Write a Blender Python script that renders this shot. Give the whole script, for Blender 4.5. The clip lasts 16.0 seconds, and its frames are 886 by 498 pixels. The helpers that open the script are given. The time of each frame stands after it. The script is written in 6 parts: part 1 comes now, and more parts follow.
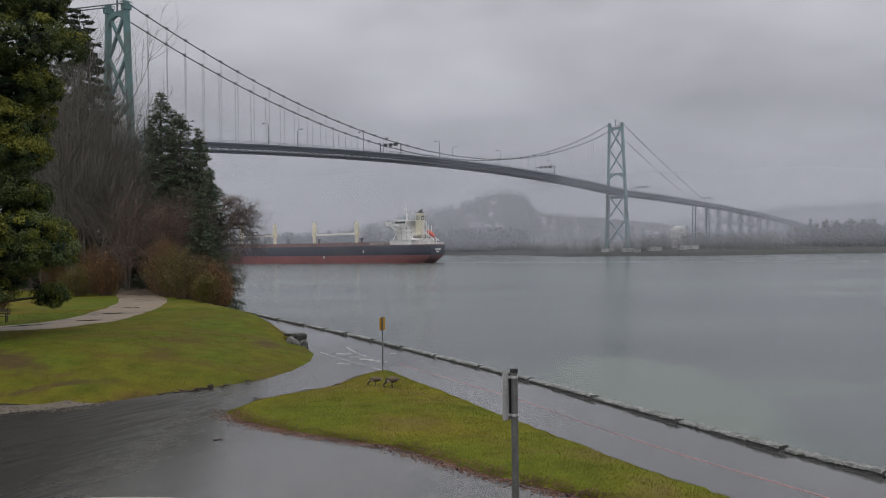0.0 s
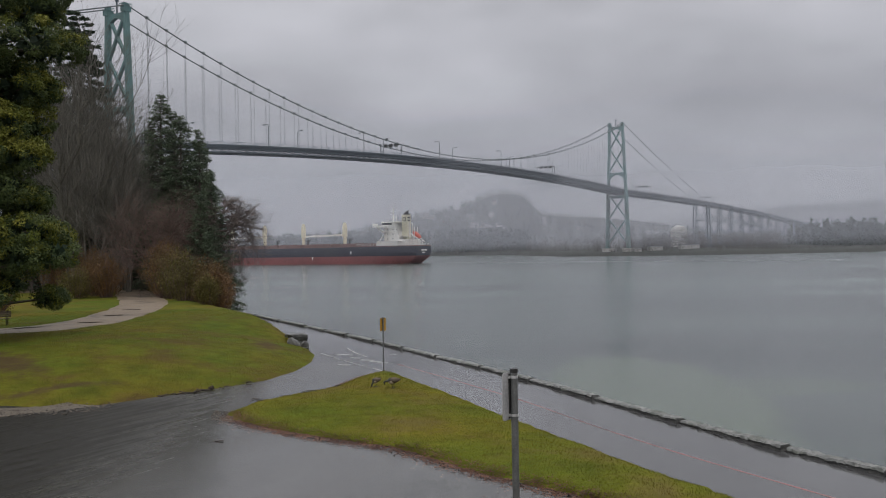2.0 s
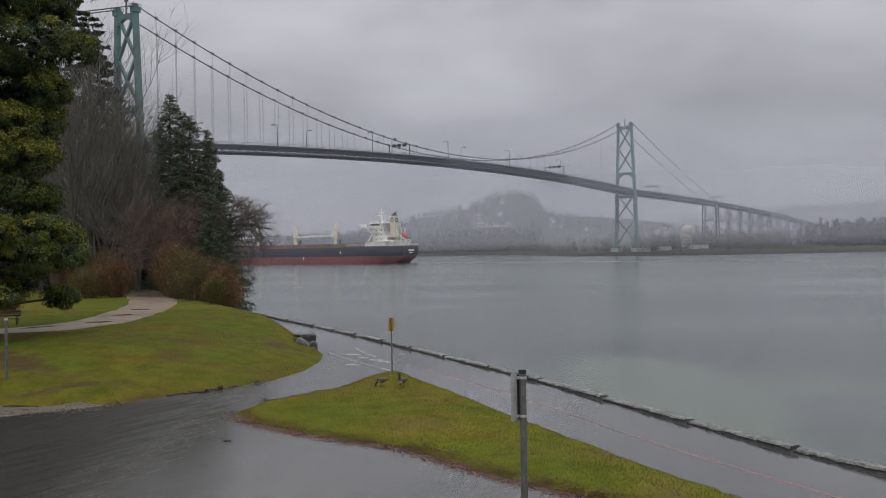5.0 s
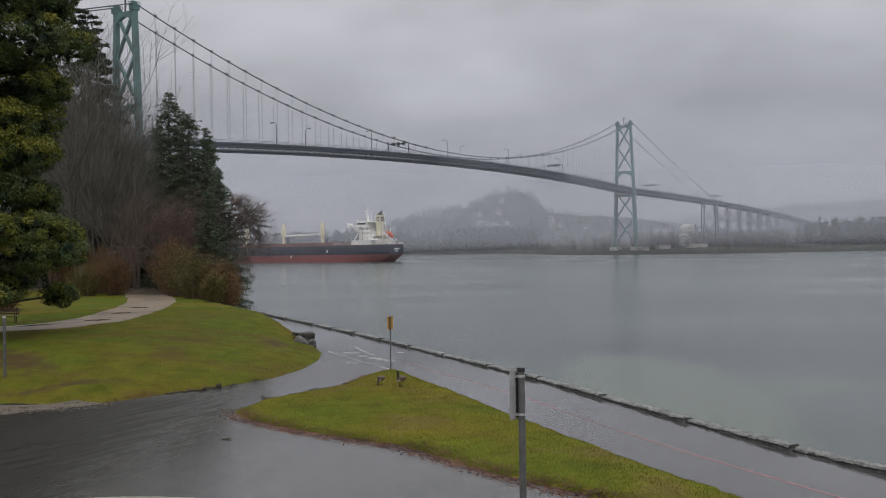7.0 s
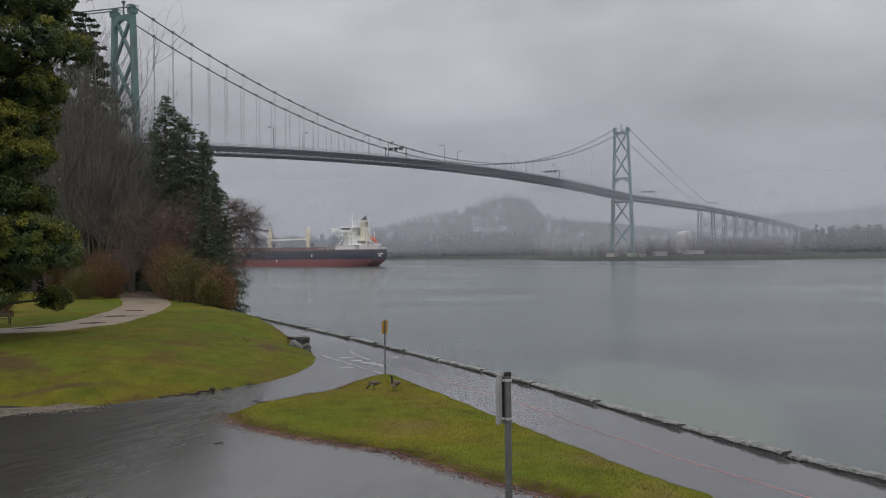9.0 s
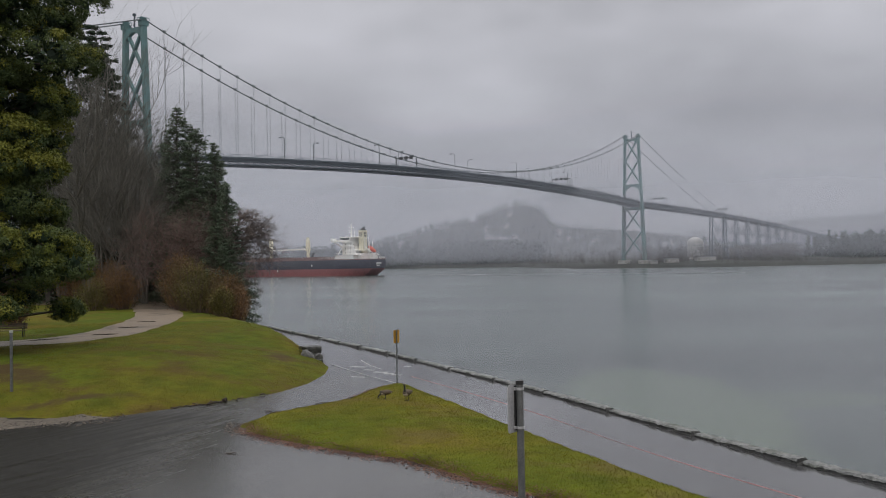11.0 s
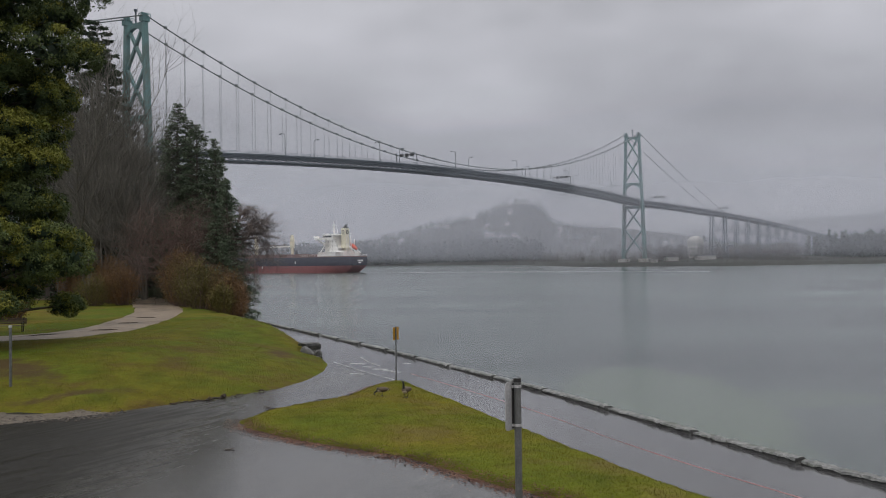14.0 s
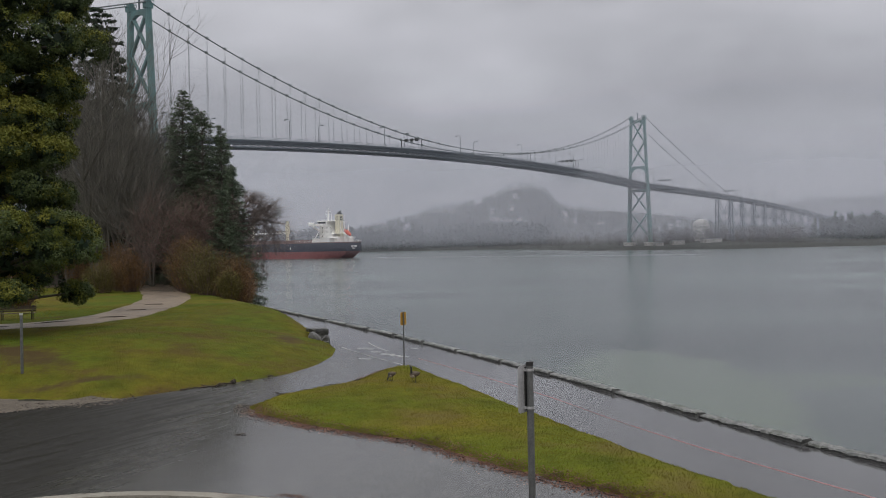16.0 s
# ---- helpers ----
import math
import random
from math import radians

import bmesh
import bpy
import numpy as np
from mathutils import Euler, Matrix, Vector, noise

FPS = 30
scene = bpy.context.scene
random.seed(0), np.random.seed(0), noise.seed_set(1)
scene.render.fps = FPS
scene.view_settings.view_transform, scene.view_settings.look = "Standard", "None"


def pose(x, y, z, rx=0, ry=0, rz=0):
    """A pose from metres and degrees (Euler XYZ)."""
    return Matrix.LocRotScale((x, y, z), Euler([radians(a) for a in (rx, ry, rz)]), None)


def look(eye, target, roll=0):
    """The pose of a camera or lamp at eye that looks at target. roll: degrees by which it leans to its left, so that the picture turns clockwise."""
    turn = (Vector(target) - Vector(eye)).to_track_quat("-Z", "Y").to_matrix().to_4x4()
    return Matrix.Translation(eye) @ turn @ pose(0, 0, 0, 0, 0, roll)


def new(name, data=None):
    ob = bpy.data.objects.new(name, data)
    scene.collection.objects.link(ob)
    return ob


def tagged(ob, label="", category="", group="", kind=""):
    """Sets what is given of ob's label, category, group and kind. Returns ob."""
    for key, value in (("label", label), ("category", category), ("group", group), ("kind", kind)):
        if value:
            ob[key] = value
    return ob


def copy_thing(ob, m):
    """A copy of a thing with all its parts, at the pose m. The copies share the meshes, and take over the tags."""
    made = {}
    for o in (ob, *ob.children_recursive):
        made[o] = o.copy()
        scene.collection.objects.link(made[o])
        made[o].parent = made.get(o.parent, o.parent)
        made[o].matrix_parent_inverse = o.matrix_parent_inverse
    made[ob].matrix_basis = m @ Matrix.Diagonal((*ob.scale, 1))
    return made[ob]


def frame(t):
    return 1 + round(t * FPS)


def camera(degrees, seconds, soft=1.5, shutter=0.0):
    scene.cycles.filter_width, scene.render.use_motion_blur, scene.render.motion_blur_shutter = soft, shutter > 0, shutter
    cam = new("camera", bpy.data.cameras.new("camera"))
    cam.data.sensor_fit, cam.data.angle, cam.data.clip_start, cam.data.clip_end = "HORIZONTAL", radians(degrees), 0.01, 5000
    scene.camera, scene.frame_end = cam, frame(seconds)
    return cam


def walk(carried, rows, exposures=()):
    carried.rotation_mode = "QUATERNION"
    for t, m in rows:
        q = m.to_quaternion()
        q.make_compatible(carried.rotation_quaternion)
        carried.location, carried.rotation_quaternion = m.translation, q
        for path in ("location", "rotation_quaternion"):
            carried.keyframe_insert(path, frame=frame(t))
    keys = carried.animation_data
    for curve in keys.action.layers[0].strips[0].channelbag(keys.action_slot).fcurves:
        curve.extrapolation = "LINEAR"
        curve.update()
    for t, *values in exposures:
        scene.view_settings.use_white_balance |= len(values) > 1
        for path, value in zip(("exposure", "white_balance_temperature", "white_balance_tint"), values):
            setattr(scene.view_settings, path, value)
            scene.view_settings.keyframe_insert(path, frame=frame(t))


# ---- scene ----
cam = camera(50.0, 16.0, 1.0)
PATH = [
    (0, (-0.008, -0.009, 8.992), (0.062, 199.991, 8.632), -0.808),
    (0.5, (-0.002, 0.009, 8.991), (0.017, 200.008, 8.407), -0.856),
    (1, (-0.000, 0.043, 8.990), (-0.176, 200.043, 8.698), -0.829),
    (1.5, (-0.001, 0.016, 8.984), (-0.124, 200.016, 9.077), -0.965),
    (2, (0.009, 0.039, 8.983), (-0.080, 200.039, 8.744), -1.074),
    (2.5, (0.003, 0.062, 8.988), (-0.280, 200.062, 8.567), -1.100),
    (3, (-0.002, 0.026, 8.986), (-0.592, 200.025, 8.542), -1.081),
    (3.5, (0.005, 0.029, 8.991), (-0.748, 200.027, 8.763), -1.031),
    (4, (0.005, 0.027, 8.993), (-1.095, 200.024, 8.926), -1.043),
    (6.5, (0.013, 0.063, 8.986), (-2.349, 200.049, 8.425), -0.999),
    (7, (0.012, 0.073, 8.984), (-1.641, 200.065, 8.423), -0.978),
    (7.5, (0.018, 0.098, 8.976), (0.427, 200.097, 8.827), -0.894),
    (8, (0.040, 0.096, 8.980), (1.493, 200.089, 9.921), -0.523),
    (8.5, (0.083, 0.103, 8.970), (0.377, 200.100, 10.060), -0.397),
    (9, (0.105, 0.106, 8.964), (-0.889, 200.103, 9.482), -0.630),
    (11.5, (0.112, 0.122, 8.964), (-3.389, 200.072, 11.758), -1.160),
    (12, (0.116, 0.114, 8.963), (-3.621, 200.056, 12.020), -1.260),
    (12.5, (0.114, 0.114, 8.965), (-3.885, 200.046, 12.359), -1.410),
    (13, (0.119, 0.098, 8.967), (-3.872, 200.036, 11.997), -1.400),
    (13.5, (0.118, 0.133, 8.965), (-3.448, 200.085, 11.501), -1.023),
    (14, (0.125, 0.136, 8.959), (-3.204, 200.099, 10.803), -0.794),
    (14.5, (0.122, 0.111, 8.962), (-3.561, 200.075, 9.903), -0.733),
    (15, (0.107, 0.057, 8.970), (-3.629, 200.022, 9.359), -0.834),
    (15.5, (0.075, 0.040, 8.972), (-4.246, 199.993, 8.734), -1.011),
    (16, (0.057, -0.034, 8.978), (-4.470, 199.910, 7.643), -1.196),
]
walk(cam, [(t, look(eye, target, roll)) for t, eye, target, roll in PATH])


# ---- world, sun, exposure ----
world = bpy.data.worlds.new("overcast_sky")
scene.world = world
world.use_nodes = True
wn, wl = world.node_tree.nodes, world.node_tree.links
wn.clear()
w_out, w_bg = wn.new("ShaderNodeOutputWorld"), wn.new("ShaderNodeBackground")
w_sky = wn.new("ShaderNodeTexSky")
w_sky.sky_type, w_sky.sun_disc = "NISHITA", False
w_sky.sun_elevation, w_sky.sun_rotation = radians(38), radians(200)
w_co, w_sep = wn.new("ShaderNodeTexCoord"), wn.new("ShaderNodeSeparateXYZ")
wl.new(w_co.outputs["Generated"], w_sep.inputs[0])


def wmath(op, a, b=None, c=None, clamp=False):
    n = wn.new("ShaderNodeMath")
    n.operation, n.use_clamp = op, clamp
    for i, v in enumerate((a, b, c)):
        if v is None:
            continue
        if isinstance(v, (int, float)):
            n.inputs[i].default_value = v
        else:
            wl.new(v, n.inputs[i])
    return n.outputs[0]


# an overcast sky is about three times brighter overhead than at the horizon
up = wmath("MAXIMUM", w_sep.outputs[2], 0.0)
w_map = wn.new("ShaderNodeMapping")
w_map.inputs["Scale"].default_value = (2.6, 2.6, 7.0)
wl.new(w_co.outputs["Generated"], w_map.inputs[0])
w_noise = wn.new("ShaderNodeTexNoise")
w_noise.inputs["Scale"].default_value, w_noise.inputs["Detail"].default_value = 1.3, 6
w_noise.inputs["Roughness"].default_value = 0.52
wl.new(w_map.outputs[0], w_noise.inputs["Vector"])
low = wmath("MULTIPLY_ADD", w_noise.outputs[0], 1.35, 0.37)
bright = wmath("MULTIPLY", wmath("MULTIPLY_ADD", up, wmath("MULTIPLY_ADD", up, 2.1, 0.98), 0.88), low)
w_tint = wn.new("ShaderNodeMix")
w_tint.data_type = "RGBA"
w_tint.inputs[6].default_value, w_tint.inputs[7].default_value = (0.985, 0.985, 1.09, 1), (0.995, 0.995, 1.02, 1)
wl.new(wmath("MULTIPLY", up, 1.6, clamp=True), w_tint.inputs[0])
w_grey = wn.new("ShaderNodeVectorMath")
w_grey.operation = "SCALE"
wl.new(w_tint.outputs[2], w_grey.inputs[0])
wl.new(wmath("MULTIPLY", bright, 3.6), w_grey.inputs["Scale"])
w_mix = wn.new("ShaderNodeMix")
w_mix.data_type = "RGBA"
w_mix.inputs[0].default_value = 0.96
wl.new(w_sky.outputs[0], w_mix.inputs[6])
wl.new(w_grey.outputs[0], w_mix.inputs[7])
wl.new(w_mix.outputs[2], w_bg.inputs[0])
w_bg.inputs[1].default_value = 0.1
wl.new(w_bg.outputs[0], w_out.inputs[0])

sun = new("sun", bpy.data.lights.new("sun", "SUN"))
sun.data.energy, sun.data.angle, sun.data.color = 0.6, radians(30), (1.0, 0.97, 0.92)
sun.matrix_world = look((0, -60, 120), (0, 40, 0))
scene.view_settings.exposure = 0.0


# ---- materials ----
def nodes_of(name):
    m = bpy.data.materials.new(name)
    m.use_nodes = True
    nt = m.node_tree
    return m, nt.nodes, nt.links, nt.nodes["Principled BSDF"]


def mapped(n, l, scale, detail=5, rough=0.55, stretch=None, world_space=False, turn=0.0):
    tc = n.new("ShaderNodeNewGeometry") if world_space else n.new("ShaderNodeTexCoord")
    src = tc.outputs["Position"] if world_space else tc.outputs["Object"]
    if stretch:
        mp = n.new("ShaderNodeMapping")
        mp.vector_type = "TEXTURE"
        mp.inputs["Scale"].default_value = tuple(1 / v for v in stretch)
        mp.inputs["Rotation"].default_value = (0, 0, radians(turn))
        l.new(src, mp.inputs[0])
        src = mp.outputs[0]
    t = n.new("ShaderNodeTexNoise")
    t.inputs["Scale"].default_value, t.inputs["Detail"].default_value, t.inputs["Roughness"].default_value = scale, detail, rough
    l.new(src, t.inputs["Vector"])
    return t.outputs[0]


def ramp(n, l, fac, stops):
    r = n.new("ShaderNodeValToRGB")
    el = r.color_ramp.elements
    while len(el) < len(stops):
        el.new(0.5)
    for e, (p, c) in zip(el, stops):
        e.position, e.color = p, (*c, 1)
    l.new(fac, r.inputs[0])
    return r.outputs[0]


def mixc(n, l, fac, a, b, mode="MIX"):
    m = n.new("ShaderNodeMix")
    m.data_type, m.blend_type = "RGBA", mode
    for i, v in ((0, fac), (6, a), (7, b)):
        if isinstance(v, (int, float)):
            m.inputs[i].default_value = v
        elif isinstance(v, tuple):
            m.inputs[i].default_value = (*v, 1)
        else:
            l.new(v, m.inputs[i])
    return m.outputs[2]


def surface(name, a, b, scale=4.0, rough=(0.6, 0.9), bump=0.3, fine=30.0, depth=0.01, metal=0.0, stain=None, island=0.0, piece=0.0, stretch=None, coat=0.0):
    """Two colours in patches, a finer grain over them, a roughness that follows the patches, and a relief."""
    m, n, l, p = nodes_of(name)
    big, small = mapped(n, l, scale, stretch=stretch), mapped(n, l, fine, 4, stretch=stretch)
    col = ramp(n, l, big, ((0.34, a), (0.66, b)))
    col = mixc(n, l, 0.55, col, ramp(n, l, small, ((0.3, (0.45,) * 3), (0.7, (1.0,) * 3))), "MULTIPLY")
    col = mixc(n, l, 1.0, col, (1.3, 1.3, 1.3), "MULTIPLY")
    if stain:
        s = mapped(n, l, scale * 0.31, 6, 0.65)
        col = mixc(n, l, ramp(n, l, s, ((0.5, (0, 0, 0)), (0.66, (1, 1, 1)))), col, stain)
    if island:
        g = n.new("ShaderNodeNewGeometry")
        v = ramp(n, l, g.outputs["Random Per Island"], ((0, (1 - island,) * 3), (1, (1 + island * 0.8,) * 3)))
        col = mixc(n, l, 1.0, col, v, "MULTIPLY")
    if piece:
        o = n.new("ShaderNodeObjectInfo")
        v = ramp(n, l, o.outputs["Random"], ((0, (1 - piece,) * 3), (1, (1 + piece * 0.7,) * 3)))
        col = mixc(n, l, 1.0, col, v, "MULTIPLY")
    l.new(col, p.inputs["Base Color"])
    r = n.new("ShaderNodeMapRange")
    r.inputs[3].default_value, r.inputs[4].default_value = rough
    l.new(big, r.inputs[0])
    l.new(r.outputs[0], p.inputs["Roughness"])
    p.inputs["Metallic"].default_value = metal
    p.inputs["Coat Weight"].default_value = coat
    if bump:
        bp = n.new("ShaderNodeBump")
        bp.inputs["Strength"].default_value, bp.inputs["Distance"].default_value = bump, depth
        l.new(small, bp.inputs["Height"])
        l.new(bp.outputs[0], p.inputs["Normal"])
    return m


def wet_road(name, a, b, stretch, wetness, film=(0.06, 0.34), turn=0.0, relief=0.45, worn=None):
    """Wet asphalt: dark grain under a film of water that lies in worn bands.
    worn: the trees' dark reflection painted in west of this x, with its colour and coarser roughness."""
    m, n, l, p = nodes_of(name)
    big = mapped(n, l, 0.28, 4, 0.55, stretch, turn=turn)
    mid = mapped(n, l, 1.6, 5, 0.6)
    grain = mapped(n, l, 20.0, 5, 0.72)
    streak = mapped(n, l, 1.5, 6, 0.70, (0.16, 1.7, 1.0), turn=turn)
    col = ramp(n, l, mid, ((0.32, a), (0.68, b)))
    col = mixc(n, l, 0.6, col, ramp(n, l, grain, ((0.35, (0.5,) * 3), (0.7, (1.35,) * 3))), "MULTIPLY")
    col = mixc(n, l, 0.7 * relief, col, ramp(n, l, streak, ((0.36, (0.4,) * 3), (0.66, (1.7,) * 3))), "MULTIPLY")

    def mth(op, u, v=None, w=None, clamp=False):
        k = n.new("ShaderNodeMath")
        k.operation, k.use_clamp = op, clamp
        for i, q in enumerate((u, v, w)):
            if isinstance(q, (int, float)):
                k.inputs[i].default_value = q
            elif q is not None:
                l.new(q, k.inputs[i])
        return k.outputs[0]

    wet = ramp(n, l, big, ((wetness - 0.2, (0, 0, 0)), (wetness + 0.2, (1, 1, 1))))
    rough_ = mth("MULTIPLY_ADD", wet, film[0] - film[1], film[1])
    rough_ = mth("ADD", rough_, mth("MULTIPLY", mth("SUBTRACT", streak, 0.5), 0.25 * relief))
    bump = relief
    if worn:
        edge, colour, coarse = worn
        tc, sp = n.new("ShaderNodeTexCoord"), n.new("ShaderNodeSeparateXYZ")
        l.new(tc.outputs["Object"], sp.inputs[0])
        wander = mth("MULTIPLY", mth("SUBTRACT", streak, 0.5), 9.0)
        old = mth("MULTIPLY_ADD", mth("SUBTRACT", mth("ADD", sp.outputs[0], wander), edge), -0.34, 0.5, True)
        # the painted darkening fades out beyond y = 40, up the road
        far = mth("MULTIPLY_ADD", mth("SUBTRACT", sp.outputs[1], 40.0), -0.22, 1.0, True)
        old = mth("MULTIPLY", old, far)
        lanes = ramp(n, l, streak, ((0.40, (0, 0, 0)), (0.62, (1, 1, 1))))
        rough_dark = mth("MULTIPLY_ADD", lanes, coarse[0] - coarse[1], coarse[1])
        dark = mixc(n, l, ramp(n, l, grain, ((0.35, (0, 0, 0)), (0.7, (1, 1, 1)))), colour, tuple(2.1 * c for c in colour))
        col = mixc(n, l, old, col, dark)
        rough_ = mth("ADD", mth("MULTIPLY", rough_, mth("SUBTRACT", 1.0, old)), mth("MULTIPLY", rough_dark, old))
        bump = mth("MULTIPLY_ADD", old, 0.7, relief)
    l.new(col, p.inputs["Base Color"])
    l.new(mth("MAXIMUM", rough_, 0.05), p.inputs["Roughness"])
    p.inputs["Specular IOR Level"].default_value = 0.62
    bp = n.new("ShaderNodeBump")
    bp.inputs["Distance"].default_value = 0.006
    if worn:
        l.new(mth("MULTIPLY_ADD", old, -0.36, 0.62), p.inputs["Specular IOR Level"])
        l.new(bump, bp.inputs["Strength"])
    else:
        bp.inputs["Strength"].default_value = bump
    l.new(grain, bp.inputs["Height"])
    b2 = n.new("ShaderNodeBump")
    b2.inputs["Strength"].default_value, b2.inputs["Distance"].default_value = 0.08, 0.03
    l.new(mid, b2.inputs["Height"])
    l.new(b2.outputs[0], bp.inputs["Normal"])
    l.new(bp.outputs[0], p.inputs["Normal"])
    return m


def water_material():
    m, n, l, p = nodes_of("sea_water")
    patch = mapped(n, l, 0.012, 5, 0.55, (1.0, 2.2, 1.0))
    shore = mapped(n, l, 0.07, 6, 0.62)
    col = ramp(n, l, patch, ((0.42, (0.049, 0.062, 0.061)), (0.54, (0.070, 0.087, 0.084)), (0.64, (0.082, 0.100, 0.096))))
    # weed and sand show through the shallows along the wall
    g = n.new("ShaderNodeTexCoord")
    sx = n.new("ShaderNodeSeparateXYZ")
    l.new(g.outputs["Object"], sx.inputs[0])

    def mth(op, a, b, clamp=False):
        k = n.new("ShaderNodeMath")
        k.operation, k.use_clamp = op, clamp
        for i, v in enumerate((a, b)):
            if isinstance(v, (int, float)):
                k.inputs[i].default_value = v
            else:
                l.new(v, k.inputs[i])
        return k.outputs[0]
    wavy = mth("MULTIPLY", mth("SUBTRACT", shore, 0.5), 3.4)

    def shoal(cx, cy, rx, ry):
        ex = mth("POWER", mth("ABSOLUTE", mth("MULTIPLY", mth("SUBTRACT", sx.outputs[0], cx), 1 / rx), 0), 2.0)
        ey = mth("POWER", mth("ABSOLUTE", mth("MULTIPLY", mth("SUBTRACT", sx.outputs[1], cy), 1 / ry), 0), 2.0)
        return mth("MULTIPLY", mth("SUBTRACT", 1.35, mth("ADD", mth("ADD", ex, ey), wavy)), 1.9, True)
    # base colour brightened with distance, painting in the far water's sky sheen
    far_lift = n.new("ShaderNodeMapRange")
    far_lift.inputs[1].default_value, far_lift.inputs[2].default_value = 75, 170
    far_lift.inputs[3].default_value, far_lift.inputs[4].default_value = 0.0, 1.0
    l.new(sx.outputs[1], far_lift.inputs[0])
    col = mixc(n, l, far_lift.outputs[0], col, mixc(n, l, 1.0, col, (1.45, 1.45, 1.45), "MULTIPLY"))
    sh = mth("MAXIMUM", shoal(13.0, 59.0, 5.6, 18.0), mth("MULTIPLY", shoal(21.0, 59.0, 6.0, 3.5), 0.6))
    col = mixc(n, l, mth("MULTIPLY", sh, 0.7), col, (0.118, 0.148, 0.110))
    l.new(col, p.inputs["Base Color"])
    p.inputs["Roughness"].default_value = 0.2
    p.inputs["IOR"].default_value = 1.33
    h1 = mapped(n, l, 1.1, 5, 0.6, (1.0, 0.55, 1.0))
    h2 = mapped(n, l, 0.16, 3, 0.5, (1.0, 0.5, 1.0))
    b1, b2 = n.new("ShaderNodeBump"), n.new("ShaderNodeBump")
    b1.inputs["Distance"].default_value, b2.inputs["Distance"].default_value = 0.10, 0.35
    # ripples weaken with y so the far water reflects brightly towards the camera
    for bb, strong, calm in ((b1, 0.42, 0.15), (b2, 0.22, 0.10)):
        mr = n.new("ShaderNodeMapRange")
        mr.inputs[1].default_value, mr.inputs[2].default_value = 50, 260
        mr.inputs[3].default_value, mr.inputs[4].default_value = strong, calm
        l.new(sx.outputs[1], mr.inputs[0])
        l.new(mr.outputs[0], bb.inputs["Strength"])
    l.new(h1, b1.inputs["Height"])
    l.new(h2, b2.inputs["Height"])
    l.new(b2.outputs[0], b1.inputs["Normal"])
    l.new(b1.outputs[0], p.inputs["Normal"])
    return m


def grass_ground(name, green, dry, earth, dirt=()):
    """Turf: green and dry drifts, a fine grain, thin worn spots; dirt: bare patches (x, y, half length, half width, turn)."""
    m, n, l, p = nodes_of(name)
    big, mid, fine = mapped(n, l, 0.15, 6, 0.65), mapped(n, l, 0.9, 6, 0.7), mapped(n, l, 11.0, 5, 0.75)
    col = ramp(n, l, big, ((0.40, green), (0.55, tuple(0.5 * (g + d) for g, d in zip(green, dry))), (0.68, dry)))
    col = mixc(n, l, 0.6, col, ramp(n, l, mid, ((0.3, (0.40,) * 3), (0.7, (1.4,) * 3))), "MULTIPLY")
    col = mixc(n, l, 0.6, col, ramp(n, l, fine, ((0.3, (0.5,) * 3), (0.72, (1.3,) * 3))), "MULTIPLY")
    bare = mapped(n, l, 0.30, 7, 0.72)
    col = mixc(n, l, ramp(n, l, bare, ((0.52, (0, 0, 0)), (0.70, (0.8,) * 3))), col, earth)
    for x, y, a, b, turn in dirt:
        tc, mp, gr = n.new("ShaderNodeTexCoord"), n.new("ShaderNodeMapping"), n.new("ShaderNodeVectorMath")
        mp.vector_type = "TEXTURE"
        mp.inputs["Location"].default_value, mp.inputs["Rotation"].default_value, mp.inputs["Scale"].default_value = (x, y, 3.6), (0, 0, radians(turn)), (a, b, 4.0)
        l.new(tc.outputs["Object"], mp.inputs[0])
        gr.operation = "LENGTH"
        l.new(mp.outputs[0], gr.inputs[0])
        k = n.new("ShaderNodeMath")
        k.operation = "MULTIPLY_ADD"
        k.inputs[1].default_value = 1.8
        l.new(mid, k.inputs[0])
        l.new(gr.outputs["Value"], k.inputs[2])
        h = n.new("ShaderNodeMath")
        h.operation = "MULTIPLY"
        h.inputs[1].default_value = 0.5
        l.new(k.outputs[0], h.inputs[0])
        col = mixc(n, l, ramp(n, l, h.outputs[0], ((0.58, (0.9,) * 3), (0.86, (0, 0, 0)))), col, earth)
    l.new(col, p.inputs["Base Color"])
    p.inputs["Roughness"].default_value = 0.9
    p.inputs["Specular IOR Level"].default_value = 0.12
    bp = n.new("ShaderNodeBump")
    bp.inputs["Strength"].default_value, bp.inputs["Distance"].default_value = 0.8, 0.05
    l.new(fine, bp.inputs["Height"])
    l.new(bp.outputs[0], p.inputs["Normal"])
    return m


def leafy(name, dark, lit, scale=0.6, spread=0.5, rough=0.6, worn=None):
    """Foliage: colour drifts over the crown and from leaf to leaf."""
    m, n, l, p = nodes_of(name)
    big = mapped(n, l, scale, 4, 0.6)
    g = n.new("ShaderNodeNewGeometry")
    col = ramp(n, l, big, ((0.36, dark), (0.64, lit)))
    if worn:
        # withered patches, where the sward wears thin
        bare = mapped(n, l, 0.30, 7, 0.72)
        col = mixc(n, l, ramp(n, l, bare, ((0.52, (0, 0, 0)), (0.68, (0.9,) * 3))), col, worn)
        col = mixc(n, l, 0.6, col, ramp(n, l, mapped(n, l, 1.0, 6, 0.7), ((0.34, (0.5,) * 3), (0.66, (1.4,) * 3))), "MULTIPLY")
    v = ramp(n, l, g.outputs["Random Per Island"], ((0, (1 - spread,) * 3), (1, (1 + spread,) * 3)))
    col = mixc(n, l, 1.0, col, v, "MULTIPLY")
    l.new(col, p.inputs["Base Color"])
    p.inputs["Roughness"].default_value = rough
    p.inputs["Specular IOR Level"].default_value = 0.15
    return m


